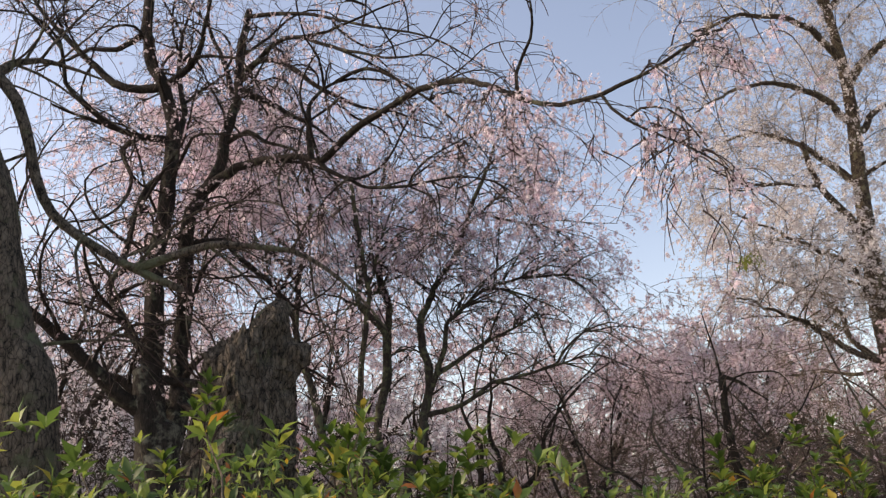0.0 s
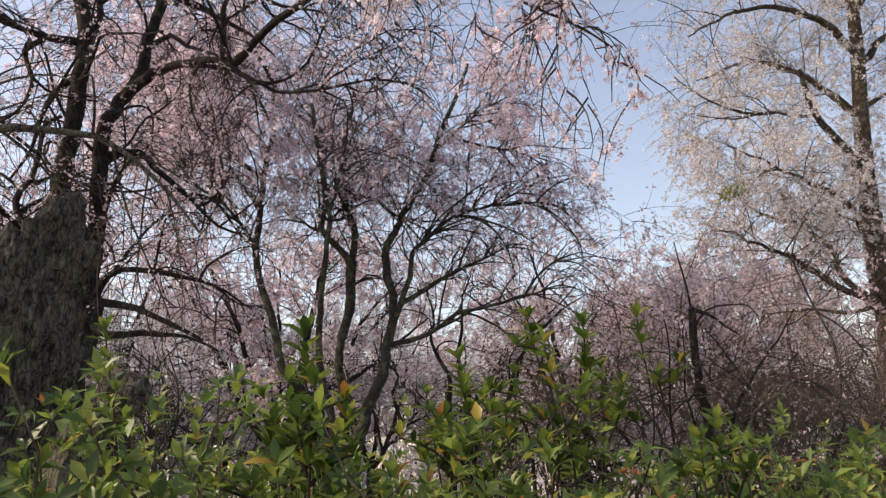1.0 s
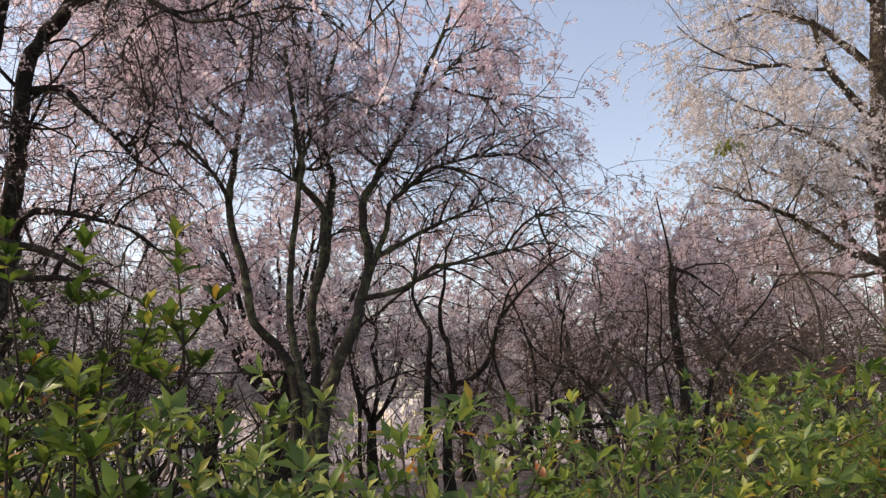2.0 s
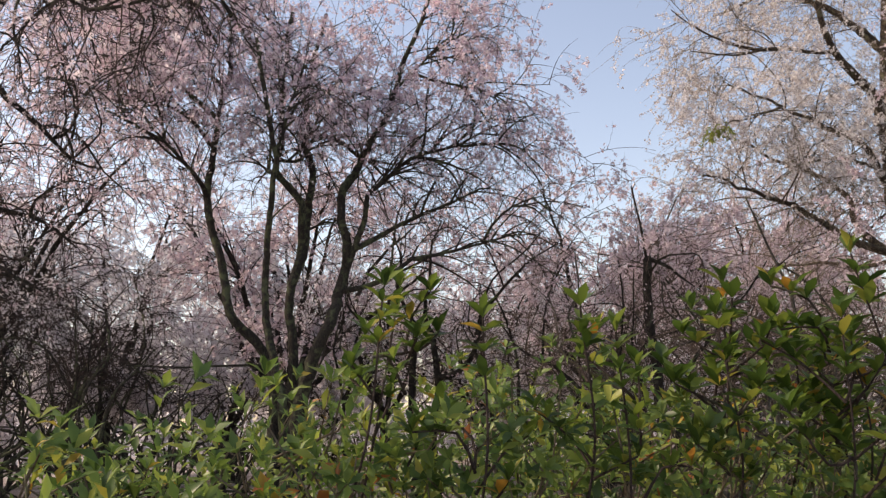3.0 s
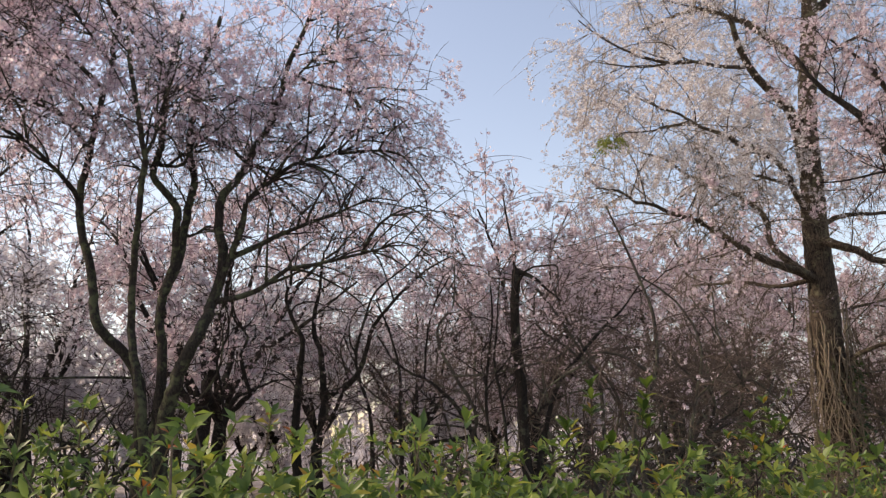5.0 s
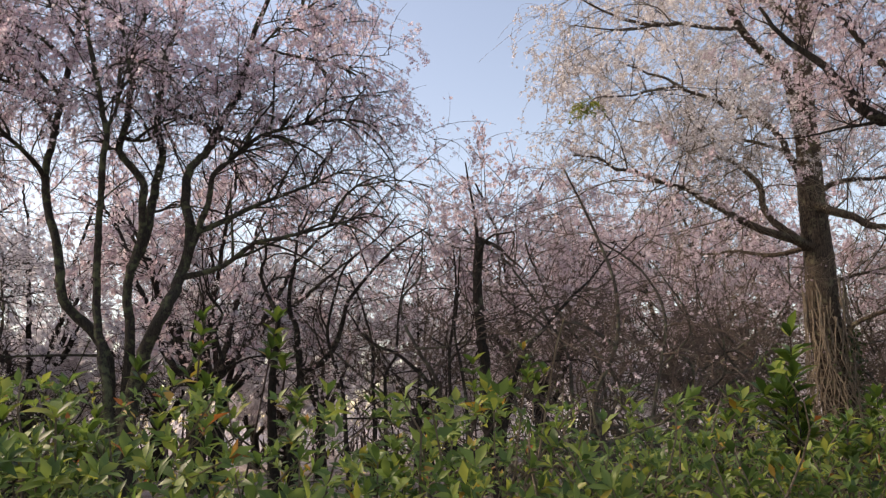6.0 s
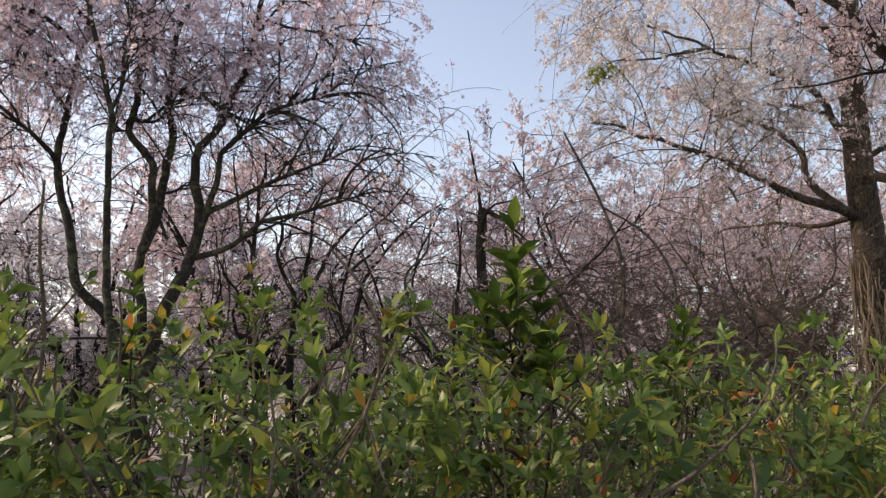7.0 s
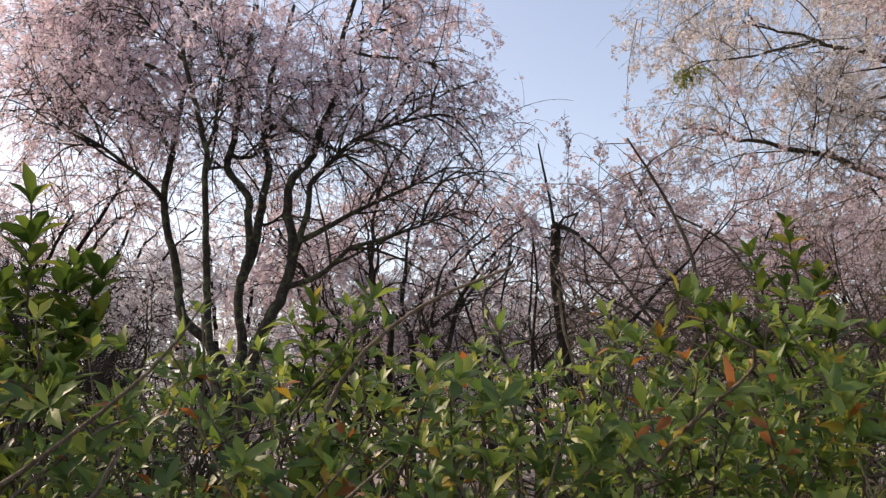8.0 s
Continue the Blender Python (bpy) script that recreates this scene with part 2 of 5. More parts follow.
def flowers(pile, places, size, rng, petals=5):
    """Open blossoms, each a shallow ragged cup of petals."""
    n = len(places)
    if not n:
        return
    axis = unit(rng.normal(0, 1, (n, 3)) + np.array([0, 0, -0.35]))
    u = unit(np.cross(axis, rng.normal(0, 1, (n, 3))))
    v = np.cross(axis, u)
    r = size * rng.uniform(0.7, 1.25, n)
    verts = [places]
    half = 0.42 if petals == 5 else 0.72
    for k in range(petals):
        for da, rad, up in ((-half, 0.85, 0.30), (half, 0.85, 0.30)):
            a = k * 2 * np.pi / petals + da
            rk = r * rad * rng.uniform(0.8, 1.15, n)
            verts.append(places + (np.cos(a) * u + np.sin(a) * v) * rk[:, None] + axis * (r * up * rng.uniform(0.4, 1.5, n))[:, None])
    verts = np.stack(verts, 1)
    base = np.arange(n) * (1 + 2 * petals)
    tris = np.concatenate([np.stack([base, base + 1 + 2 * k, base + 2 + 2 * k], -1) for k in range(petals)])
    pile.add(verts.reshape(-1, 3), tris=tris)


def leaves(pile, base, way, up, length, width, curl, rng, plain=False):
    """Pointed oval leaves with a folded midrib and a curled tip; plain ones have fewer faces."""
    n = len(base)
    way = unit(way)
    side = unit(np.cross(way, up))
    nor = np.cross(side, way)
    rows = ((0.0, 0.0, 0.0), (0.30, 0.38, 0.05), (0.66, 0.44, -0.02), (1.0, 0.0, -0.16))
    if plain:
        rows = (rows[0], (0.52, 0.50, 0.02), rows[3])
    verts = []
    fold = rng.uniform(0.15, 0.5, n)[:, None]
    for s, w, c in rows:
        mid = base + way * (length * s)[:, None] + nor * (length * c * curl)[:, None]
        if w == 0:
            verts.append(mid)
        else:
            off = side * (width * w)[:, None]
            lift = nor * (width * w)[:, None] * fold
            verts += [mid - off + lift, mid, mid + off + lift]
    verts = np.stack(verts, 1)
    b = np.arange(n) * (5 if plain else 8)
    t = lambda *k: np.stack([b + i for i in k], -1)
    if plain:
        pile.add(verts.reshape(-1, 3), tris=np.concatenate([t(0, 2, 1), t(0, 3, 2), t(1, 2, 4), t(2, 3, 4)]))
        return
    pile.add(verts.reshape(-1, 3), tris=np.concatenate([t(0, 2, 1), t(0, 3, 2), t(4, 5, 7), t(5, 6, 7)]), quads=np.concatenate([t(1, 2, 5, 4), t(2, 3, 6, 5)]))


# ---------------------------------------------------------------- trees
class Tree:
    def __init__(self, name, label, group, bark, twig, seed):
        self.root = tagged(new(name), label, "tree", group)
        self.bark, self.twig, self.rng = bark, twig, np.random.default_rng(seed)
        self.lines = []


def limb(tree, name, r0, r1, *points):
    """One trunk, stem or limb of a tree as a part of its own."""
    line = smooth_line(points, 0.14 if r0 < 0.06 else 0.10 if r0 < 0.15 else 0.07)
    n = len(line)
    rng = tree.rng
    line[1:-1] += rng.normal(0, 1, (n - 2, 3)) * r0 * (0.07 if r0 < 0.15 else 0.012)
    # old wood bends unevenly
    turns = max(3, n // 4)
    bend = rng.normal(0, 1, (turns, 3)) * min(0.012 + 0.16 * r0, 0.028) * (r0 < 0.14)
    bend[0] = bend[-1] = 0
    line += np.stack([np.interp(np.linspace(0, 1, n), np.linspace(0, 1, turns), bend[:, i]) for i in range(3)], -1)
    if tree.lines and points[0][2] > 0.3:
        # a limb grows out of the wood that it stands nearest to
        wood = np.concatenate([l for _, l, _ in tree.lines])
        j = np.argmin(np.linalg.norm(wood - line[0], axis=1))
        gap = wood[j] - line[0]
        if np.linalg.norm(gap) < 0.8:
            line = line + gap * np.exp(-np.linspace(0, 1, n) * 5)[:, None]
    radii = r0 + (r1 - r0) * np.linspace(0, 1, n) ** 0.85
    sides = 20 if r0 > 0.15 else 12 if r0 > 0.05 else 8
    pile = Pile()
    tube(pile, line, radii, sides, 0.10 if r0 > 0.05 else 0.06, rng, 0.5 if points[0][2] < 0.2 else 0)
    part(name, pile, tree.bark, tree.root)
    tree.lines.append((name, line, radii))


def boughs(tree, count, length, steps, droop, spread, low=0.0, names=("limb", "stem", "leader"), rise=0.35, span=(0.25, 1.0), wander=0.10):
    """Side branches out of the limbs."""
    rng = tree.rng
    some = [(l, r) for n, l, r in tree.lines if n in names]
    weight = np.array([np.linalg.norm(np.diff(l, axis=0), axis=1).sum() for l, _ in some])
    start, way, rad = [], [], []
    for i in rng.choice(len(some), count * 2, p=weight / weight.sum()):
        line, radii = some[i]
        j = int(rng.uniform(*span) * (len(line) - 2))
        if line[j][2] < low:
            continue
        t = unit(line[j + 1] - line[j])
        side = unit(np.cross(t, rng.normal(0, 1, 3)))
        start.append(line[j])
        way.append(t * (1 - spread) + side * spread + (0, 0, rise))
        rad.append(radii[j])
        if len(start) >= count:
            break
    start, way, rad = np.array(start), np.array(way), np.array(rad)
    n = len(start)
    ln = rng.uniform(*length, n)
    paths = grow(start, way, ln, steps, rng.uniform(*droop, n), wander, rng)
    return paths, np.minimum(rad * 0.55, 0.004 + ln * 0.006)


def sprays(paths, count, length, steps, droop, spread, rng, rise=0.1, lo=0.15, wander=0.12):
    """Twigs out of branches."""
    p, t, _ = along(paths, count, rng, lo)
    side = unit(np.cross(t, rng.normal(0, 1, (count, 3))))
    return grow(p, t * (1 - spread) + side * spread + np.array([0, 0, rise]), rng.uniform(*length, count), steps, rng.uniform(*droop, count), wander, rng)


def full(n, r, rng):
    return r * rng.uniform(0.7, 1.3, n)


def dress(tree, b1, r1, b2, b3, thick, petal, blooms, size, keep=None, wood=None, petals=5):
    """Branches, twigs and blossoms as three parts of the crown."""
    rng = tree.rng
    pile = Pile()
    for b, r in b1 if isinstance(b1, list) else [(b1, r1)]:
        tubes(pile, b, r, r * 0.3, 5)
    part("branchwork", pile, wood or tree.bark, tree.root, kind="stuff")
    pile = Pile()
    for b, r in ((b2, thick), (b3, thick * 0.6)):
        if b is not None:
            tubes(pile, b, full(len(b), r, rng), full(len(b), r * 0.35, rng), 3)
    part("crown", pile, tree.twig, tree.root, kind="stuff")
    if blooms:
        src = b3 if b3 is not None else b2
        p, _, _ = along(src, blooms, rng, 0.1)
        if keep is not None:
            p = p[rng.uniform(0, 1, len(p)) < keep(p)]
        # blossoms hang in small umbels
        p = np.repeat(p, 3, 0)
        p = p + rng.normal(0, 1, p.shape) * (size * 0.9) + rng.uniform(0, 1, (len(p), 1)) * np.array([0, 0, -1.6 * size])
        pile = Pile()
        flowers(pile, p, size, rng, petals)
        part("blossom", pile, petal, tree.root, kind="stuff", smooth=False)


# ---------------------------------------------------------------- ground
def make_ground():
    pile = Pile()
    near = np.linspace(-30, 40, 90)
    xs = np.r_[-2500, -800, -200, -80, near, 90, 220, 800, 2500]
    gx, gy = np.meshgrid(xs, xs, indexing="ij")
    z = np.array([[noise.noise((x * 0.25, y * 0.25, 3)) * 0.10 for y in xs] for x in xs]) - 0.02
    k = len(xs)
    idx = np.arange(k * k).reshape(k, k)
    pile.add(np.stack([gx, gy, z], -1), quads=np.stack([idx[:-1, :-1], idx[1:, :-1], idx[1:, 1:], idx[:-1, 1:]], -1))
    ob = new("ground", pile.mesh("ground", GROUND))
    tagged(ob, "brown leaf litter strewn with pale fallen petals", "ground", kind="structure")


make_ground()

# ---------------------------------------------------------------- clump of pink cherry stems
clump = Tree("cherry_tree", "many-stemmed weeping cherry, dark stems and dusky pink blossom", "cherry trees", BARK_CLUMP, TWIG, 11)
limb(clump, "stem", 0.098, 0.035, (1.63, 13.40, -0.10), (1.63, 13.46, 2.00), (1.47, 13.53, 2.87), (0.95, 13.51, 3.44), (0.83, 13.56, 4.16), (0.66, 13.63, 4.81), (0.57, 13.68, 5.43), (0.62, 13.72, 5.86), (0.69, 13.75, 6.18), (0.76, 13.76, 6.70), (0.78, 13.78, 7.21), (0.83, 13.80, 7.77), (0.94, 13.81, 8.50))
limb(clump, "stem", 0.085, 0.030, (1.73, 13.10, -0.10), (1.63, 12.82, 2.14), (1.38, 13.06, 3.53), (1.39, 12.85, 4.35), (1.39, 12.64, 4.98), (1.39, 12.48, 5.45), (1.41, 12.43, 5.70), (1.32, 12.38, 6.12), (1.23, 12.29, 6.53), (1.15, 12.19, 6.93), (1.06, 12.09, 7.41))
limb(clump, "stem", 0.097, 0.035, (1.88, 13.50, -0.10), (1.88, 13.36, 1.99), (1.89, 13.30, 2.82), (1.85, 13.31, 3.39), (1.87, 13.25, 3.91), (1.96, 13.19, 4.42), (1.97, 13.13, 4.85), (1.93, 13.13, 5.21), (1.73, 13.23, 5.56), (1.60, 13.33, 5.78), (1.67, 13.40, 6.14), (1.72, 13.51, 6.76), (1.73, 13.65, 7.41), (1.85, 13.78, 8.08), (1.96, 13.90, 8.89))
limb(clump, "stem", 0.077, 0.031, (1.89, 13.10, 3.83), (2.05, 13.18, 4.33), (2.13, 13.26, 4.70), (2.16, 13.35, 5.09), (2.17, 13.43, 5.49), (2.20, 13.52, 5.89), (2.16, 13.62, 6.41), (2.17, 13.72, 6.94), (2.22, 13.83, 7.50), (2.40, 13.93, 8.17), (2.58, 14.03, 8.97))
limb(clump, "stem", 0.133, 0.027, (1.98, 13.30, -0.10), (1.94, 13.12, 1.91), (2.09, 12.95, 2.55), (2.33, 12.74, 3.23), (2.51, 12.94, 3.66), (2.63, 12.92, 4.09), (2.63, 12.92, 4.44), (2.60, 12.93, 4.88), (2.66, 13.02, 5.36), (2.79, 13.11, 5.66), (2.96, 13.19, 6.04), (3.10, 12.94, 6.34), (3.28, 12.68, 6.62), (3.35, 12.44, 7.07), (3.41, 12.23, 7.44), (3.60, 12.01, 7.93), (3.73, 11.80, 8.42))
limb(clump, "limb", 0.058, 0.008, (2.61, 12.87, 3.95), (2.77, 12.79, 4.40), (2.90, 12.70, 4.82), (2.92, 12.63, 5.23), (3.05, 12.55, 5.38), (3.37, 12.44, 5.66), (3.70, 12.28, 5.87), (4.20, 12.11, 6.01), (4.70, 11.93, 6.27), (5.15, 11.77, 6.47), (5.50, 11.61, 6.53))
limb(clump, "limb", 0.049, 0.008, (2.60, 12.82, 3.77), (3.02, 12.64, 3.85), (3.27, 12.46, 3.98), (3.52, 12.29, 4.19), (3.84, 12.12, 4.23), (4.40, 11.91, 4.38), (4.94, 11.71, 4.53), (5.32, 11.53, 4.52))
limb(clump, "limb", 0.048, 0.009, (2.82, 12.60, 4.40), (3.15, 12.73, 4.60), (3.53, 12.86, 4.86), (4.05, 12.97, 5.15), (4.58, 12.98, 5.38), (5.04, 13.00, 5.62), (5.49, 13.02, 5.63))
limb(clump, "limb", 0.043, 0.008, (0.62, 13.49, 5.32), (0.42, 13.25, 5.51), (0.16, 13.02, 5.67), (-0.13, 12.82, 5.88), (-0.55, 12.66, 6.04), (-0.98, 12.51, 6.20))
limb(clump, "limb", 0.043, 0.009, (0.70, 13.74, 6.16), (0.31, 13.88, 6.65), (-0.05, 14.02, 6.90), (-0.51, 14.17, 7.06), (-1.02, 14.32, 7.17))
limb(clump, "limb", 0.032, 0.008, (1.35, 12.76, 5.77), (1.51, 12.57, 6.01), (1.61, 12.38, 6.39), (1.72, 12.19, 6.84), (1.82, 12.00, 7.30))
limb(clump, "limb", 0.040, 0.010, (1.53, 13.85, 5.93), (1.80, 13.67, 5.98), (2.05, 13.49, 6.02), (2.16, 13.33, 6.30), (2.29, 13.16, 6.62))
limb(clump, "limb", 0.049, 0.009, (2.14, 13.88, 6.53), (2.41, 13.89, 6.56), (2.79, 13.89, 6.51), (3.16, 13.95, 6.32), (3.72, 14.05, 6.27), (4.50, 14.13, 6.35))
limb(clump, "limb", 0.026, 0.009, (2.11, 13.68, 4.79), (2.31, 13.63, 4.93), (2.45, 13.58, 5.06), (2.59, 13.53, 5.05))
limb(clump, "limb", 0.033, 0.018, (1.32, 12.86, 5.58), (1.45, 13.35, 5.74), (1.53, 13.85, 5.93))
limb(clump, "limb", 0.030, 0.008, (0.85, 13.72, 7.68), (0.55, 13.35, 7.95), (0.27, 12.98, 8.15), (0.06, 12.60, 8.32))
limb(clump, "limb", 0.032, 0.010, (1.66, 14.23, 7.67), (1.25, 14.55, 8.56), (0.99, 14.84, 9.38), (0.76, 15.14, 10.36))
limb(clump, "limb", 0.024, 0.006, (3.35, 12.24, 6.98), (3.72, 11.93, 7.38), (4.13, 11.62, 7.68), (4.53, 11.31, 7.78))
limb(clump, "limb", 0.044, 0.008, (0.77, 13.83, 7.23), (0.26, 13.72, 7.63), (-0.31, 13.62, 7.72), (-0.88, 13.50, 7.41), (-1.30, 13.35, 6.76), (-1.44, 13.16, 6.13))
limb(clump, "limb", 0.044, 0.010, (0.75, 13.83, 6.73), (-0.03, 14.37, 7.61), (-0.89, 14.91, 8.60), (-1.73, 15.31, 9.24), (-2.47, 15.69, 9.31))
limb(clump, "limb", 0.035, 0.009, (0.94, 13.81, 8.50), (0.32, 13.78, 9.31), (-0.44, 13.76, 9.60), (-1.05, 13.72, 9.25))
limb(clump, "limb", 0.028, 0.006, (4.07, 11.82, 5.79), (4.51, 11.53, 5.88), (4.87, 11.27, 5.84), (5.10, 11.07, 5.54), (5.28, 10.89, 5.16))
limb(clump, "limb", 0.025, 0.007, (3.88, 12.11, 6.64), (4.19, 11.93, 6.80), (4.58, 11.72, 6.82), (4.88, 11.54, 6.61), (5.10, 11.39, 6.27))
limb(clump, "limb", 0.024, 0.006, (4.32, 11.50, 4.76), (4.73, 11.18, 4.93), (5.06, 10.90, 4.97), (5.27, 10.68, 4.80))
limb(clump, "low_branch", 0.022, 0.009, (1.46, 13.42, 2.60), (0.95, 13.40, 2.62), (0.25, 13.36, 2.60), (-0.55, 13.30, 2.64))
EDGE_Z = (4.0, 5.0, 5.5, 6.2, 6.6, 7.1, 7.6, 8.2, 9.0, 10.5)
EDGE_X = (7.4, 7.0, 6.6, 6.1, 5.6, 5.0, 5.3, 5.6, 5.5, 5.0)


def shaped(paths, *more):
    """Only those shoots whose ends stay within the crown's outline."""
    ends = paths[:, [-1, len(paths[0]) // 2]]
    ok = (ends[..., 0] < np.interp(ends[..., 2], EDGE_Z, EDGE_X)).all(1)
    return (paths[ok], *[m[ok] for m in more]) if more else paths[ok]


b0, r0 = boughs(clump, 70, (1.0, 2.3), 11, (0.03, 0.15), 0.75, 6.0, wander=0.13)
b1, r1 = boughs(clump, 150, (0.7, 1.9), 10, (0.0, 0.12), 0.6, 4.4, wander=0.13)
side = sprays(b0, 240, (0.5, 1.4), 8, (0.03, 0.2), 0.6, clump.rng, wander=0.14)
side = shaped(side)
b0, r0 = shaped(b0, r0)
b1, r1 = shaped(b1, r1)
# long arching shoots of the outer limbs
skirt, rs = boughs(clump, 190, (0.6, 1.8), 10, (0.03, 0.12), 0.5, 3.4, ("limb",), 0.25, (0.3, 1.0), 0.10)
skirt, rs = shaped(skirt, rs)
both = [(b0, r0), (b1, r1), (side, full(len(side), 0.009, clump.rng)), (skirt, rs * 1.8)]
b2 = np.concatenate([sprays(q, n, (0.35, 1.1), 7, (0.05, 0.26), 0.55, clump.rng, wander=0.12) for q, n in ((b0, 480), (b1, 850), (side, 700), (skirt, 800))])
b2 = shaped(b2)
b3 = sprays(b2, 5400, (0.15, 0.6), 4, (0.12, 0.45), 0.55, clump.rng, wander=0.14)
dress(clump, both, None, b2, b3, 0.0060, PETAL_PINK, 29000, 0.033, lambda p: np.clip((p[:, 2] - 5.5 + 0.25 * (p[:, 0] - 3.5).clip(0, 2)) / 1.5, 0.03, 1), petals=3)

# ---------------------------------------------------------------- tall cream cherry
tall = Tree("cherry_tree", "tall old weeping cherry with a brown trunk and cream blossom", "cherry trees", BARK_BROWN, TWIG_PALE, 12)
limb(tall, "trunk", 0.385, 0.225, (14.33, 12.49, -0.10), (14.34, 12.48, 1.24), (14.28, 12.51, 2.26), (14.17, 12.55, 3.31), (14.19, 12.54, 4.27), (14.18, 12.54, 5.15), (14.20, 12.54, 6.15), (14.24, 12.52, 6.96))
limb(tall, "leader", 0.215, 0.064, (14.21, 12.53, 6.30), (14.20, 12.48, 6.84), (14.07, 12.31, 7.75), (14.22, 12.29, 9.05), (14.46, 12.21, 11.03), (14.57, 12.21, 12.50), (14.59, 12.26, 14.04), (14.65, 12.29, 15.84), (14.91, 12.21, 18.10))
limb(tall, "limb", 0.140, 0.024, (14.52, 12.18, 11.82), (14.94, 11.67, 12.50), (15.68, 10.97, 12.97), (16.61, 10.19, 13.18))
limb(tall, "limb", 0.102, 0.017, (14.52, 12.18, 12.47), (13.32, 12.02, 13.10), (11.81, 12.03, 13.16), (10.50, 12.26, 12.77), (9.38, 12.39, 11.86))
limb(tall, "limb", 0.102, 0.017, (14.43, 12.23, 10.72), (13.39, 12.21, 11.32), (12.17, 12.29, 11.44), (10.88, 12.51, 11.18), (9.68, 12.69, 10.48))
limb(tall, "limb", 0.102, 0.020, (14.26, 12.32, 9.07), (14.19, 12.93, 9.93), (13.87, 13.66, 10.85), (13.04, 14.32, 11.20), (12.08, 15.05, 10.91))
limb(tall, "limb", 0.090, 0.019, (14.59, 12.26, 14.04), (13.80, 12.41, 15.34), (12.65, 12.75, 15.81), (11.35, 13.17, 15.23))
limb(tall, "limb", 0.090, 0.019, (14.59, 12.26, 14.04), (15.33, 11.59, 15.17), (16.29, 10.81, 15.75))
limb(tall, "limb", 0.102, 0.020, (14.37, 12.27, 10.42), (15.90, 12.03, 11.50), (17.79, 11.60, 12.11))
limb(tall, "leader", 0.150, 0.048, (14.20, 12.54, 6.20), (14.08, 12.50, 6.85), (13.77, 12.38, 8.01), (13.23, 12.25, 8.35), (12.66, 12.15, 8.69), (12.20, 12.00, 9.12), (11.86, 11.81, 9.64))
limb(tall, "limb", 0.094, 0.012, (13.79, 12.58, 4.64), (13.20, 12.42, 4.79), (12.59, 12.27, 4.93), (11.89, 12.15, 5.12), (11.31, 11.99, 5.30), (10.73, 11.80, 5.41), (10.06, 11.62, 5.45), (9.49, 11.41, 5.48), (8.78, 11.24, 5.56), (8.14, 11.06, 5.56))
limb(tall, "limb", 0.083, 0.016, (13.70, 12.62, 4.75), (13.31, 12.84, 5.38), (13.30, 12.92, 5.85), (13.17, 13.05, 6.16), (12.89, 13.24, 6.48), (12.52, 13.43, 6.74), (12.15, 13.62, 6.94), (11.68, 13.85, 7.33), (11.19, 14.08, 7.54))
limb(tall, "limb", 0.053, 0.011, (13.80, 12.69, 4.52), (13.39, 13.13, 4.60), (13.08, 13.54, 4.80), (12.83, 13.92, 4.81), (12.47, 14.35, 4.82))
limb(tall, "limb", 0.083, 0.011, (13.78, 12.48, 5.77), (13.42, 12.35, 6.48), (13.04, 12.23, 6.91), (12.41, 12.21, 7.11), (11.87, 12.15, 7.24), (11.26, 12.12, 7.38), (10.56, 12.12, 7.61), (9.79, 12.15, 7.79))
limb(tall, "limb", 0.041, 0.009, (13.50, 12.37, 6.49), (12.75, 12.25, 6.55), (12.02, 12.12, 6.54), (11.20, 12.02, 6.28), (10.40, 11.92, 5.86))
limb(tall, "limb", 0.104, 0.022, (14.08, 12.37, 5.59), (14.06, 11.73, 5.22), (14.03, 11.10, 4.90), (14.05, 10.46, 4.56), (14.26, 9.74, 4.22))
limb(tall, "limb", 0.063, 0.016, (14.32, 12.49, 5.76), (14.87, 12.50, 6.06), (16.01, 12.29, 6.23), (17.09, 12.10, 6.62))
limb(tall, "limb", 0.063, 0.014, (14.21, 12.43, 2.96), (14.38, 11.83, 3.22), (14.44, 11.27, 3.35), (14.70, 10.64, 3.56))
limb(tall, "limb", 0.042, 0.011, (14.24, 12.63, 3.96), (15.02, 12.59, 4.20), (15.94, 12.49, 4.45), (16.94, 12.37, 4.93))
limb(tall, "limb", 0.048, 0.009, (12.31, 11.75, 8.45), (11.45, 11.75, 8.43), (10.52, 11.77, 8.41), (9.60, 11.79, 8.18), (8.73, 11.80, 8.15))
limb(tall, "limb", 0.064, 0.011, (14.50, 12.74, 8.98), (13.82, 12.89, 9.94), (12.83, 13.15, 10.54), (11.71, 13.46, 10.77))
limb(tall, "limb", 0.075, 0.015, (14.46, 12.76, 9.11), (15.00, 12.18, 9.65), (15.62, 11.58, 10.06))
limb(tall, "limb", 0.029, 0.006, (11.03, 12.03, 7.45), (9.49, 11.19, 6.78), (8.33, 10.52, 6.32), (7.74, 9.95, 5.88))
limb(tall, "limb", 0.040, 0.010, (10.91, 12.04, 8.30), (10.02, 12.19, 8.57), (9.33, 12.26, 8.83), (8.75, 12.28, 9.19))
b1, r1 = boughs(tall, 330, (0.7, 2.2), 10, (0.03, 0.15), 0.6, 4.4, wander=0.14)
cover, rc = boughs(tall, 40, (0.5, 1.5), 10, (0.03, 0.15), 0.7, 6.3, ("leader",), 0.3, (0.0, 0.8), 0.16)
low, rl = boughs(tall, 90, (0.7, 2.0), 10, (0.05, 0.18), 0.6, 3.2, ("limb",), 0.1, (0.2, 1.0), 0.2)
keep_low = low[:, 0, 2] < 6.0
b1, r1 = np.concatenate([b1, cover, low[keep_low]]), np.concatenate([r1, np.minimum(rc, 0.012), rl[keep_low]])
b2 = sprays(b1, 2900, (0.5, 1.6), 7, (0.08, 0.3), 0.5, tall.rng, wander=0.16)
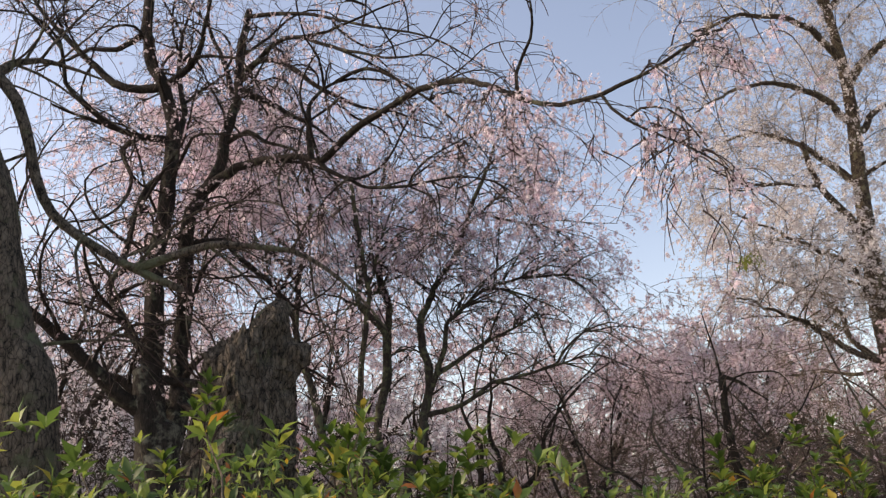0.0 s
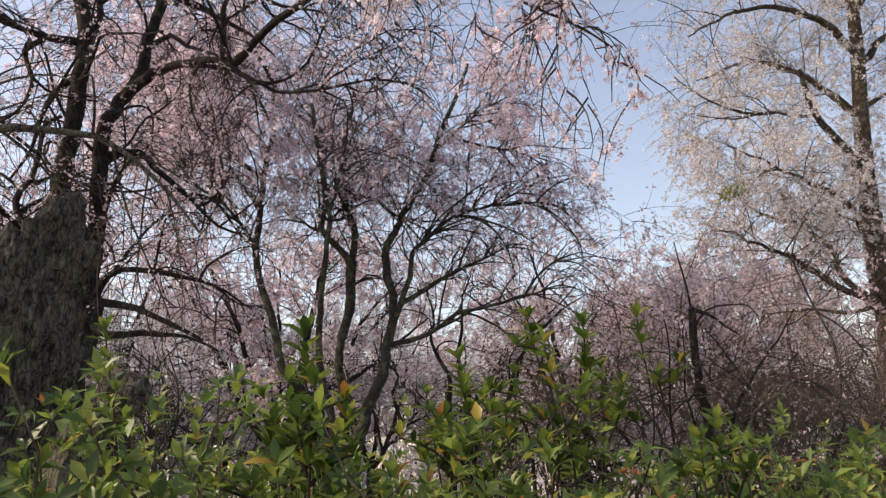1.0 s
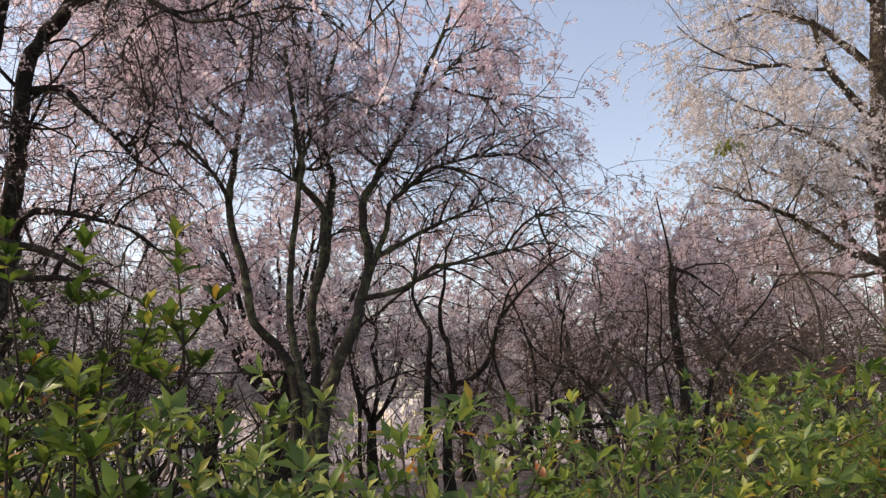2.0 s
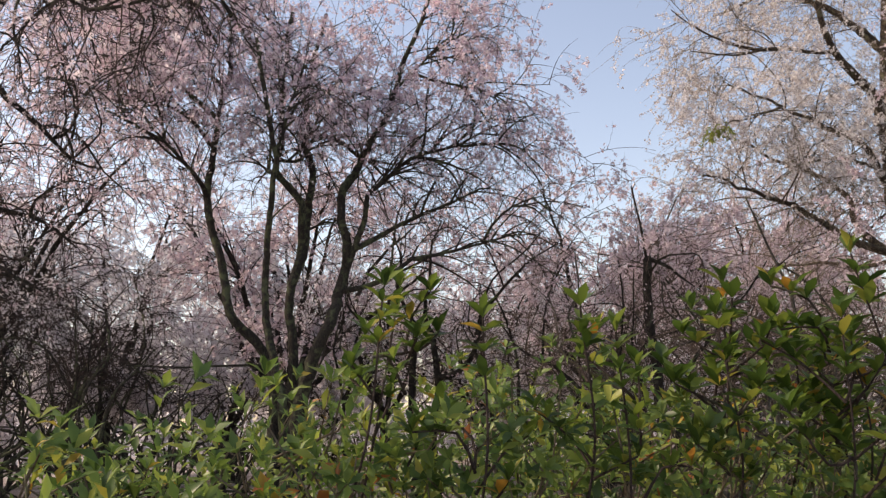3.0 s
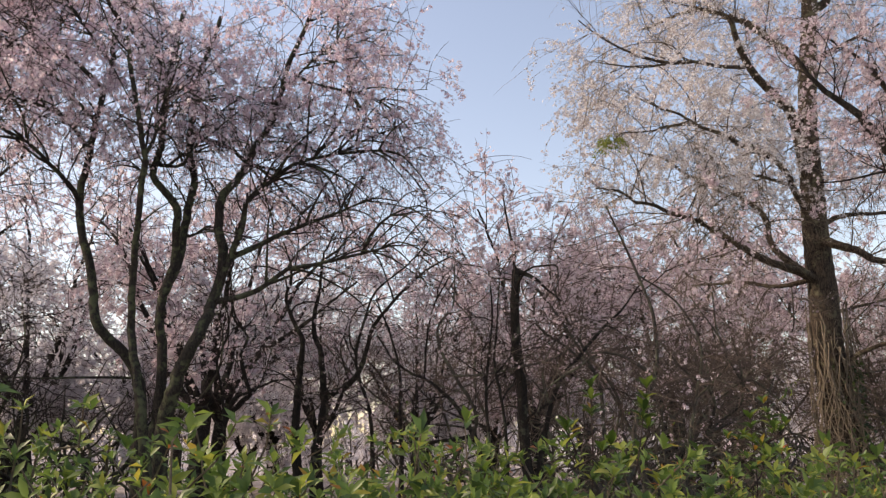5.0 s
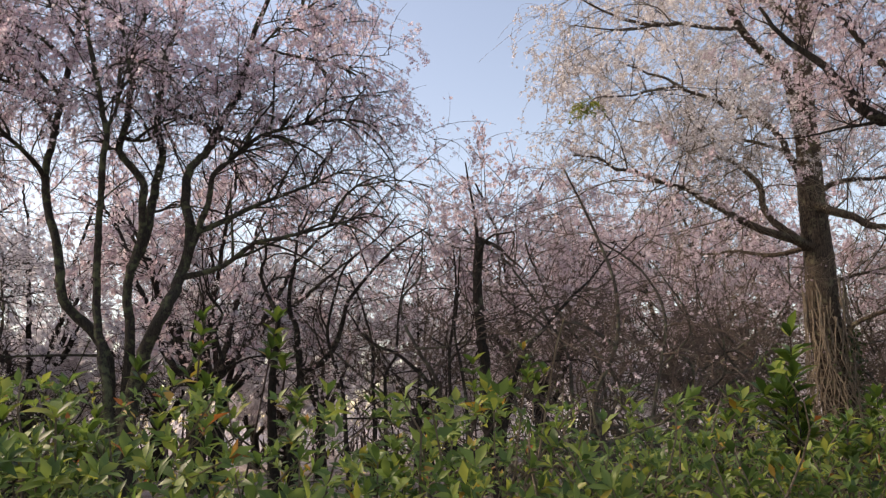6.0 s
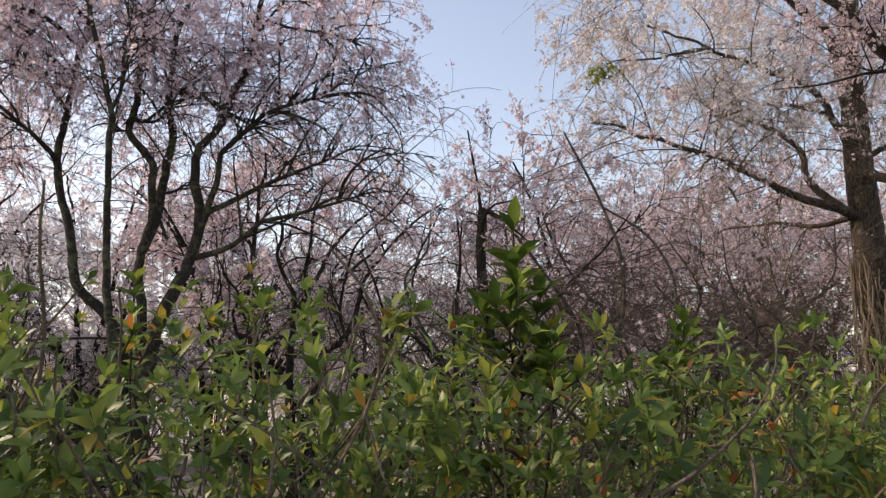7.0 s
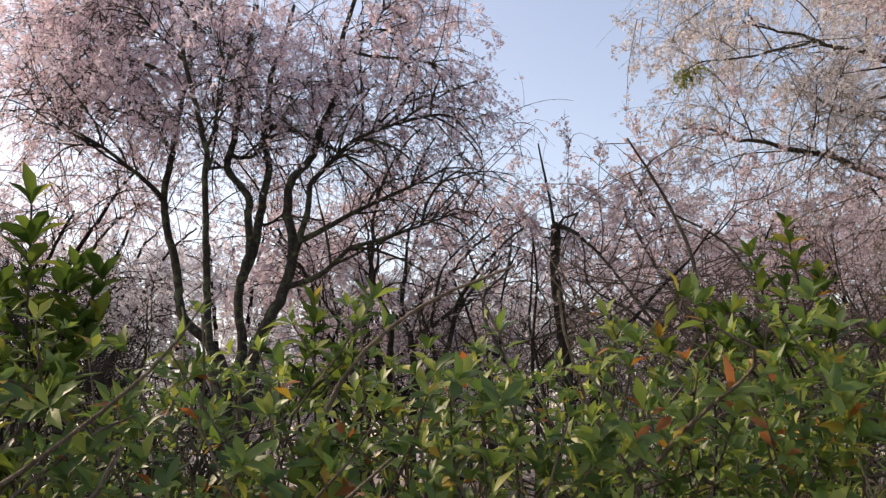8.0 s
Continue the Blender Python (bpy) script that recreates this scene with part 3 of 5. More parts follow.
b3 = sprays(b2, 5500, (0.2, 0.7), 4, (0.1, 0.4), 0.55, tall.rng, wander=0.18)
dress(tall, b1, r1, b2, b3, 0.0058, PETAL_CREAM, 46000, 0.030, lambda p: np.clip((p[:, 2] - 4.9) / 1.8, 0.02, 1) * np.where(p[:, 2] > 9.6, 0.55 * (p[:, 0] > 9.6), 1) * np.where((np.hypot(p[:, 0] - 13.2, p[:, 1] - 11.6) < 2.4) & (p[:, 2] < 6.0), 0.05, 1), petals=3)

# a hanging tuft of fresh yellow-green leaves at the crown's rim
tuft_rng = np.random.default_rng(71)
strands = grow(np.array([8.11, 10.55, 6.22]) + tuft_rng.normal(0, 1, (26, 3)) * (0.13, 0.10, 0.05), tuft_rng.normal(0, 1, (26, 3)) * (1, 1, 0.3), tuft_rng.uniform(0.15, 0.35, 26), 6, tuft_rng.uniform(0.2, 0.5, 26), 0.15, tuft_rng)
tuft = Pile()
spots, ways, _ = along(strands, 330, tuft_rng, 0.1)
leaves(tuft, spots, ways + tuft_rng.normal(0, 0.5, (330, 3)), tuft_rng.normal(0, 1, (330, 3)), tuft_rng.uniform(0.05, 0.09, 330), tuft_rng.uniform(0.018, 0.03, 330), np.ones(330), tuft_rng, True)
tubes(tuft, strands, np.full(26, 0.004), np.full(26, 0.002), 3)
part("young_foliage", tuft, YOUNG, tall.root, "fresh yellow-green leaves", kind="stuff")

# dry vines wound round the trunk's foot, with some ivy
vine_rng = np.random.default_rng(72)
turns = np.linspace(0, 1, 12)
vines = []
for k in range(46):
    a0, top = vine_rng.uniform(2.6, 6.0), vine_rng.uniform(2.4, 4.3)
    ang = a0 + np.cumsum(vine_rng.normal(0, 0.16, 12))
    out = 0.37 + np.cumsum(np.abs(vine_rng.normal(0, 0.018, 12))) * vine_rng.choice((0.3, 1.0))
    z = top + (vine_rng.uniform(-0.05, 1.0) - top) * turns
    vines.append(np.stack([14.22 + out * np.cos(ang), 12.52 + out * np.sin(ang), z], -1))
vines = np.array(vines)
dry = Pile()
tubes(dry, vines, full(46, 0.014, vine_rng), full(46, 0.007, vine_rng), 5)
spread_out = sprays(vines, 260, (0.2, 0.7), 6, (0.05, 0.3), 0.8, vine_rng, wander=0.25)
tubes(dry, spread_out, full(260, 0.006, vine_rng), full(260, 0.003, vine_rng), 3)
part("vine", dry, TWIG_PALE, tall.root, "dry tan vines tangled round the trunk", kind="stuff")
ivy = Pile()
k = 420
a = vine_rng.normal(5.4, 0.5, k)
spot = np.stack([14.24 + 0.42 * np.cos(a), 12.52 + 0.42 * np.sin(a), vine_rng.uniform(0.6, 3.1, k)], -1) + vine_rng.normal(0, 0.05, (k, 3))
leaves(ivy, spot, vine_rng.normal(0, 0.6, (k, 3)) + np.stack([np.cos(a), np.sin(a), np.full(k, -0.6)], -1), vine_rng.normal(0, 0.4, (k, 3)) + np.array([0, 0, 1.0]), vine_rng.uniform(0.07, 0.12, k), vine_rng.uniform(0.05, 0.09, k), np.ones(k), vine_rng, True)
part("ivy", ivy, IVY, tall.root, "dark green ivy on the trunk's foot", kind="stuff")

# ---------------------------------------------------------------- tree beyond the edge whose limb reaches in
edge = Tree("cherry_tree", "dark cherry with a thick limb reaching over the hedge", "cherry trees", BARK_DARK, TWIG, 13)
limb(edge, "trunk", 0.315, 0.236, (10.12, 5.52, -0.10), (10.23, 5.48, 1.62), (10.28, 5.46, 2.35), (10.37, 5.43, 3.10), (10.40, 5.41, 3.77))
limb(edge, "limb", 0.126, 0.016, (10.40, 5.41, 3.77), (10.08, 5.53, 4.00), (9.60, 5.71, 4.27), (9.10, 5.90, 4.39), (8.77, 6.02, 4.44), (8.55, 6.10, 4.62), (8.37, 6.17, 4.89), (8.19, 6.24, 5.14), (7.94, 6.33, 5.36), (7.76, 6.40, 5.67))
limb(edge, "leader", 0.210, 0.063, (10.40, 5.41, 3.77), (10.61, 5.34, 4.45), (10.67, 5.31, 5.16), (10.93, 5.22, 6.15))
limb(edge, "limb", 0.021, 0.004, (8.79, 6.01, 4.44), (8.50, 6.02, 4.35), (8.26, 6.00, 4.29), (7.82, 6.05, 4.17), (7.40, 6.10, 4.11))
limb(edge, "limb", 0.060, 0.012, (9.60, 5.71, 4.27), (9.45, 5.95, 4.75), (9.15, 6.25, 5.20), (8.90, 6.45, 5.75), (8.55, 6.70, 6.20))
limb(edge, "limb", 0.080, 0.014, (10.40, 5.41, 3.77), (10.20, 5.80, 4.60), (9.90, 6.20, 5.30), (9.75, 6.50, 6.10))
b1, r1 = boughs(edge, 80, (0.4, 1.3), 9, (0.0, 0.10), 0.6, 4.3, wander=0.16)
b2 = sprays(b1, 420, (0.25, 0.8), 7, (0.04, 0.18), 0.5, edge.rng, wander=0.16)
b3 = sprays(b2, 1300, (0.15, 0.5), 5, (0.1, 0.4), 0.55, edge.rng)
dress(edge, b1, r1, b2, b3, 0.0045, PETAL_MAUVE, 6500, 0.021, lambda p: np.clip((p[:, 2] - 4.2) / 0.7, 0.05, 1))

# ---------------------------------------------------------------- gnarled cherry
gnarled = Tree("cherry_tree", "gnarled dark weeping cherry, arching limbs almost bare", "cherry trees", BARK_DARK, TWIG, 14)
gnarled.bark = BARK_LICHEN
limb(gnarled, "trunk", 0.235, 0.190, (-2.44, 8.12, -0.10), (-2.45, 8.14, 1.60), (-2.47, 8.16, 2.40), (-2.47, 8.18, 2.92))
limb(gnarled, "crotch", 0.168, 0.108, (-2.50, 8.15, 2.62), (-2.57, 8.13, 3.02), (-2.62, 8.12, 3.44))
limb(gnarled, "crotch", 0.158, 0.095, (-2.42, 8.24, 2.62), (-2.31, 8.34, 2.98), (-2.23, 8.40, 3.40))
gnarled.bark = BARK_DARK
limb(gnarled, "stem", 0.112, 0.047, (-2.56, 8.14, 2.70), (-2.62, 8.12, 3.42), (-2.60, 8.10, 3.74), (-2.58, 8.10, 4.07), (-2.56, 8.10, 4.41), (-2.50, 8.10, 4.82), (-2.47, 8.10, 5.24), (-2.44, 8.10, 5.68), (-2.46, 8.10, 6.07), (-2.52, 8.10, 6.42), (-2.61, 8.18, 6.68), (-2.68, 8.22, 7.10), (-2.72, 8.24, 7.53), (-2.80, 8.28, 8.13))
limb(gnarled, "stem", 0.098, 0.040, (-2.36, 8.30, 2.70), (-2.24, 8.40, 3.26), (-2.20, 8.40, 3.71), (-2.20, 8.40, 4.17), (-2.21, 8.40, 4.65), (-2.17, 8.40, 5.02), (-2.07, 8.38, 5.35), (-1.91, 8.36, 5.73), (-1.83, 8.38, 6.11), (-1.75, 8.44, 6.49), (-1.70, 8.52, 6.83), (-1.65, 8.59, 7.33), (-1.51, 8.62, 7.92))
limb(gnarled, "limb", 0.060, 0.007, (-2.06, 8.35, 5.32), (-1.86, 7.95, 5.43), (-1.67, 7.56, 5.42), (-1.50, 7.18, 5.33), (-1.37, 6.87, 5.18), (-1.25, 6.62, 4.95), (-1.05, 6.32, 4.71), (-0.82, 6.00, 4.69))
limb(gnarled, "limb", 0.034, 0.007, (-1.37, 6.85, 5.18), (-1.39, 6.88, 5.58), (-1.38, 6.90, 5.77), (-1.25, 6.86, 5.95), (-1.00, 6.75, 6.05), (-0.65, 6.59, 6.01))
limb(gnarled, "bough", 0.038, 0.007, (-1.34, 6.84, 5.15), (-1.14, 6.43, 5.28), (-0.97, 6.04, 5.34), (-0.81, 5.66, 5.41), (-0.77, 5.14, 5.22), (-0.80, 4.67, 4.90), (-0.86, 4.22, 4.54), (-0.83, 3.90, 4.31), (-0.77, 3.57, 4.17), (-0.73, 3.24, 4.11), (-0.64, 3.05, 4.13), (-0.52, 2.84, 4.22), (-0.46, 2.65, 4.21))
limb(gnarled, "limb", 0.051, 0.009, (-1.71, 8.50, 6.71), (-1.37, 8.43, 6.63), (-1.11, 8.41, 6.52), (-0.80, 8.36, 6.36), (-0.54, 8.34, 6.13))
limb(gnarled, "limb", 0.047, 0.009, (-2.40, 8.07, 5.88), (-2.74, 8.05, 5.81), (-3.02, 8.00, 5.83), (-3.33, 7.97, 5.89), (-3.59, 7.90, 5.94))
limb(gnarled, "limb", 0.052, 0.013, (-2.50, 8.13, 6.50), (-2.73, 8.30, 6.48), (-2.97, 8.48, 6.58), (-3.16, 8.64, 6.83), (-3.51, 8.88, 7.33), (-3.76, 9.07, 7.75), (-3.96, 9.23, 8.27))
limb(gnarled, "limb", 0.047, 0.012, (-2.52, 8.13, 6.47), (-2.35, 7.88, 6.55), (-2.29, 7.68, 6.66), (-2.27, 7.50, 6.81), (-2.22, 7.30, 7.10))
limb(gnarled, "limb", 0.083, 0.025, (-2.55, 8.15, 3.04), (-2.83, 8.13, 3.21), (-3.09, 8.09, 3.46), (-3.34, 8.06, 3.70), (-3.58, 8.01, 3.92), (-3.87, 7.99, 4.13), (-4.14, 7.97, 4.26))
limb(gnarled, "limb", 0.052, 0.016, (-2.56, 8.16, 3.22), (-2.58, 8.23, 3.55), (-2.78, 8.40, 3.94), (-2.93, 8.54, 4.35), (-2.82, 8.55, 4.59), (-2.75, 8.58, 4.85), (-2.72, 8.63, 5.18), (-2.58, 8.62, 5.26))
limb(gnarled, "bough", 0.015, 0.006, (-0.97, 4.05, 4.43), (-0.98, 3.97, 4.57), (-0.91, 3.84, 4.77), (-0.92, 3.76, 4.93), (-0.97, 3.71, 5.09))
limb(gnarled, "bough", 0.010, 0.004, (-0.94, 3.35, 4.03), (-0.82, 3.18, 3.86), (-0.71, 3.01, 3.72), (-0.62, 2.85, 3.56), (-0.59, 2.72, 3.40))
limb(gnarled, "bough", 0.007, 0.004, (-0.87, 3.09, 4.00), (-0.81, 2.91, 3.84), (-0.80, 2.75, 3.67), (-0.82, 2.61, 3.44))
limb(gnarled, "limb", 0.034, 0.004, (-1.71, 8.50, 6.82), (-1.38, 7.69, 7.00), (-1.05, 6.89, 6.45), (-0.83, 6.28, 6.04), (-0.61, 5.80, 5.84), (-0.48, 5.37, 5.40))
limb(gnarled, "limb", 0.029, 0.005, (-1.54, 8.52, 7.85), (-1.05, 7.90, 7.56), (-0.61, 7.30, 7.10), (-0.13, 6.68, 6.65), (0.19, 6.15, 6.08))
limb(gnarled, "limb", 0.049, 0.007, (-2.45, 8.32, 3.23), (-2.15, 8.07, 3.02), (-1.88, 7.84, 2.97), (-1.55, 7.58, 2.93), (-1.30, 7.36, 2.79))
limb(gnarled, "limb", 0.050, 0.012, (-2.40, 8.22, 3.40), (-2.12, 7.95, 3.28), (-1.91, 7.70, 3.17), (-1.65, 7.45, 3.00), (-1.46, 7.20, 2.85))
limb(gnarled, "limb", 0.040, 0.007, (-2.27, 8.30, 3.34), (-2.19, 8.16, 3.52), (-2.07, 7.95, 3.61), (-1.69, 7.70, 3.53), (-1.35, 7.45, 3.38), (-1.06, 7.20, 3.12))
limb(gnarled, "limb", 0.044, 0.008, (-2.32, 8.26, 4.81), (-1.94, 8.18, 4.83), (-1.79, 8.19, 4.68), (-1.48, 8.14, 4.42), (-1.17, 8.09, 4.10), (-0.92, 8.06, 4.03))
limb(gnarled, "limb", 0.068, 0.019, (-2.44, 8.32, 3.18), (-2.65, 8.41, 3.29), (-2.80, 8.48, 3.45), (-3.08, 8.61, 3.51))
limb(gnarled, "limb", 0.036, 0.010, (-2.39, 8.07, 5.49), (-2.65, 8.09, 5.28), (-2.79, 8.05, 4.92), (-2.83, 7.96, 4.63), (-2.98, 7.92, 4.32))
limb(gnarled, "limb", 0.030, 0.007, (-2.76, 7.92, 5.74), (-2.94, 7.92, 5.56), (-2.86, 7.79, 5.25), (-2.90, 7.72, 4.99), (-3.09, 7.74, 4.77), (-3.44, 7.83, 4.72))
limb(gnarled, "limb", 0.034, 0.007, (-3.03, 7.84, 5.75), (-3.29, 7.88, 5.95), (-3.49, 7.90, 6.16), (-3.55, 7.84, 6.49), (-3.79, 7.88, 6.78), (-4.01, 7.90, 7.12))
limb(gnarled, "limb", 0.041, 0.011, (-2.38, 8.06, 5.71), (-2.28, 8.21, 6.22), (-2.32, 8.43, 6.74), (-2.28, 8.60, 7.35), (-2.13, 8.72, 7.99))
limb(gnarled, "limb", 0.033, 0.008, (-1.83, 8.34, 6.02), (-1.64, 8.13, 6.04), (-1.51, 7.94, 5.81), (-1.28, 7.71, 5.67), (-1.18, 7.55, 5.42))
limb(gnarled, "limb", 0.040, 0.012, (-1.74, 8.51, 6.53), (-1.78, 8.76, 7.25), (-1.92, 9.06, 7.87), (-1.86, 9.25, 8.67))
limb(gnarled, "limb", 0.040, 0.006, (-1.71, 8.50, 6.82), (-1.59, 8.06, 6.88), (-1.39, 7.58, 6.61), (-1.22, 7.11, 6.16), (-0.90, 6.72, 5.75), (-0.70, 6.39, 5.56), (-0.43, 6.02, 5.25))
limb(gnarled, "limb", 0.036, 0.008, (-2.68, 8.22, 7.10), (-2.96, 8.50, 7.01), (-3.22, 8.78, 7.15), (-3.43, 9.04, 7.11), (-3.76, 9.35, 7.12))
limb(gnarled, "limb", 0.022, 0.004, (-1.09, 6.82, 6.07), (-0.90, 6.54, 6.09), (-0.73, 6.27, 5.85), (-0.54, 5.99, 5.50), (-0.33, 5.70, 5.05), (-0.23, 5.47, 4.64))
limb(gnarled, "limb", 0.016, 0.004, (-1.08, 6.25, 4.68), (-0.83, 5.98, 4.63), (-0.54, 5.69, 4.64), (-0.32, 5.43, 4.51), (-0.20, 5.22, 4.29))
b1, r1 = boughs(gnarled, 145, (0.5, 1.7), 12, (0.0, 0.16), 0.65, 3.3, wander=0.26)
b0, r0 = boughs(gnarled, 46, (0.25, 0.8), 11, (0.10, 0.26), 0.4, 3.4, ("bough",), 0.0, wander=0.16)
b2 = np.concatenate([sprays(b1, 1800, (0.25, 0.9), 8, (0.04, 0.28), 0.6, gnarled.rng, wander=0.24), sprays(b0, 170, (0.12, 0.45), 8, (0.14, 0.36), 0.5, gnarled.rng, wander=0.18)])
b3 = sprays(b2, 2400, (0.12, 0.4), 4, (0.1, 0.4), 0.55, gnarled.rng, wander=0.2)
dress(gnarled, [(b1, r1 * 1.6), (b0, r0 * 0.5)], None, b2, b3, 0.0052, PETAL_MAUVE, 5000, 0.015)
knots, _, _ = along(b2[1800:], 120, gnarled.rng, 0.4)
posy = Pile()
flowers(posy, np.repeat(knots, 9, 0) + gnarled.rng.normal(0, 0.026, (1080, 3)), 0.017, gnarled.rng)
part("bloom", posy, PETAL_PINK, gnarled.root, "pink flower clusters", kind="stuff", smooth=False)

# ---------------------------------------------------------------- near trunk
near_tree = Tree("cherry_tree", "thick rough cherry trunk with a few bare branches", "cherry trees", BARK_RUGGED, TWIG, 15)
limb(near_tree, "trunk", 0.195, 0.115, (-3.58, 4.06, -0.10), (-3.66, 4.10, 2.25), (-3.78, 4.16, 2.76), (-3.86, 4.21, 3.15), (-3.90, 4.23, 3.44), (-4.02, 4.29, 3.79), (-4.21, 4.39, 4.22), (-4.43, 4.51, 4.79))
limb(near_tree, "limb", 0.045, 0.006, (-4.02, 4.29, 3.76), (-3.98, 4.38, 4.16), (-3.91, 4.46, 4.29), (-3.81, 4.52, 4.40), (-3.64, 4.54, 4.43), (-3.40, 4.53, 4.38))
limb(near_tree, "limb", 0.034, 0.018, (-3.82, 4.30, 4.26), (-3.76, 4.29, 4.08), (-3.70, 4.27, 3.79), (-3.64, 4.25, 3.54), (-3.54, 4.22, 3.39), (-3.38, 4.15, 3.24), (-3.23, 4.08, 3.12), (-3.02, 3.99, 2.99))
limb(near_tree, "limb", 0.026, 0.005, (-3.25, 4.11, 3.05), (-3.08, 4.01, 3.13), (-2.91, 3.90, 3.19), (-2.77, 3.81, 3.18), (-2.55, 3.68, 3.13), (-2.41, 3.59, 3.02), (-2.28, 3.51, 2.86), (-2.17, 3.44, 2.67))
limb(near_tree, "limb", 0.012, 0.003, (-3.69, 4.12, 2.72), (-3.58, 4.12, 2.74), (-3.41, 4.09, 2.74), (-3.22, 4.04, 2.73), (-3.06, 4.02, 2.64))
b1, r1 = boughs(near_tree, 26, (0.4, 1.2), 8, (0.02, 0.14), 0.6, 2.6)
b2 = sprays(b1, 120, (0.3, 0.8), 7, (0.05, 0.3), 0.5, near_tree.rng)
dress(near_tree, b1, r1, b2, None, 0.003, PETAL_MAUVE, 0, 0.016)

# ---------------------------------------------------------------- broken stump
def gnaw(pile, amount, scale):
    """Scaly, pitted old bark: uneven relief at three sizes."""
    for v in pile.v:
        for i in range(len(v)):
            p = Vector(v[i])
            q = Vector((p.x, p.y, p.z * 0.6)) * scale
            v[i] += amount * np.array(noise.noise_vector(q)) + 0.6 * amount * np.array(noise.noise_vector(q * 2.3)) + 0.35 * amount * np.array(noise.noise_vector(q * 5.1))


def make_stump():
    root = tagged(new("tree_stump"), "broken grey cherry stump, jagged top and snapped side limb", "stump")
    root.location = (-2.88, 3.72, 0)
    rng = np.random.default_rng(16)
    pile = Pile()
    sides, rows = 96, 120
    ang = np.linspace(0, 2 * np.pi, sides, endpoint=False)
    plates = np.abs(np.sin(ang * 8.5 + 0.8 * np.sin(ang * 3))) ** 0.5 * 0.09
    ridge = rng.normal(0, 1, sides) * 0.025 + 0.03 * np.sin(ang * 7 + 1) + 0.04 * np.sin(ang * 3)
    rim = 2.72 + 0.12 * np.cos(ang - 0.1) + 0.02 * np.cos(2 * ang + 1) + 0.012 * np.sin(ang * 5) + rng.normal(0, 0.007, sides)
    ring = []
    for r in range(rows):
        h = r / (rows - 1)
        z = -0.1 + (rim + 0.1) * h
        ridge = ridge + rng.normal(0, 0.020, sides) - 0.2 * (ridge - ridge.mean())
        grooves = np.roll(plates, int(1.5 * math.sin(h * 14))) * (0.6 + 0.4 * np.sin(h * 40 + ang * 6))
        rad = (0.262 - 0.040 * h - 0.045 * max(0, h - 0.84) / 0.16 + 0.12 * math.exp(-h * 12)) * (1 + ridge + grooves + 0.05 * np.sin(ang * 5 + h * 6))
        cx, cy = 0.10 * h * h + 0.01 * math.sin(h * 9), -0.03 * h
        ring.append(np.stack([cx + rad * np.cos(ang), cy + rad * np.sin(ang), z], -1))
    # the torn hollow inside the rim
    for q, deep in ((0.8, -0.01), (0.55, 0.03), (0.25, 0.08)):
        top = ring[rows - 1]
        mid = top.mean(0)
        ring.append(np.c_[mid[:2] + (top[:, :2] - mid[:2]) * q, top[:, 2] - deep + rng.normal(0, 0.02, sides)])
    n = len(ring)
    idx = np.arange(n * sides).reshape(n, sides)
    nxt = np.roll(idx, -1, 1)
    pts = np.concatenate(ring)
    pile.add(np.vstack([pts, ring[-1].mean(0)]), quads=np.stack([idx[:-1], nxt[:-1], nxt[1:], idx[1:]], -1), tris=np.stack([idx[-1], nxt[-1], np.full(sides, n * sides)], -1))
    gnaw(pile, 0.030, 9)
    part("trunk", pile, BARK_RUGGED, root, smooth=False)
    pile = Pile()
    spur = smooth_line([(0.06, 0.0, 2.26), (0.15, -0.08, 2.44), (0.24, -0.14, 2.55), (0.31, -0.17, 2.60)], 0.02)
    tube(pile, spur, np.linspace(0.15, 0.075, len(spur)) * (1 + 0.1 * np.sin(np.arange(len(spur)) * 0.9)), 28, 0.2, rng)
    gnaw(pile, 0.030, 13)
    part("snapped_limb", pile, BARK_RUGGED, root, "dark snapped limb", smooth=False)
    for k in range(5):
        pile = Pile()
        a, z = rng.uniform(2.6, 4.6), rng.uniform(2.2, 2.6)
        p = np.array([0.17 * math.cos(a), 0.17 * math.sin(a), z])
        tubes(pile, grow(p[None], np.array([[math.cos(a), math.sin(a), 0.6]]), np.array([rng.uniform(0.2, 0.5)]), 8, np.array([0.0]), 0.15, rng), np.array([0.006]), np.array([0.002]), 5)
        part("shoot", pile, TWIG, root)


make_stump()


def make_snag():
    root = tagged(new("dead_snag"), "short leaning dead trunk, dark and cut off", "stump")
    root.location = (-2.72, 3.36, 0)
    rng = np.random.default_rng(18)
    pile = Pile()
    line = smooth_line([(0, 0, -0.1), (0.02, 0, 0.9), (0.08, -0.04, 1.70), (0.20, -0.10, 1.93), (0.32, -0.16, 2.04)], 0.03)
    tube(pile, line, np.linspace(0.12, 0.07, len(line)) * (1 + 0.12 * np.sin(np.arange(len(line)) * 1.1)), 22, 0.22, rng)
    gnaw(pile, 0.022, 14)
    part("trunk", pile, BARK_RUGGED, root, smooth=False)


make_snag()

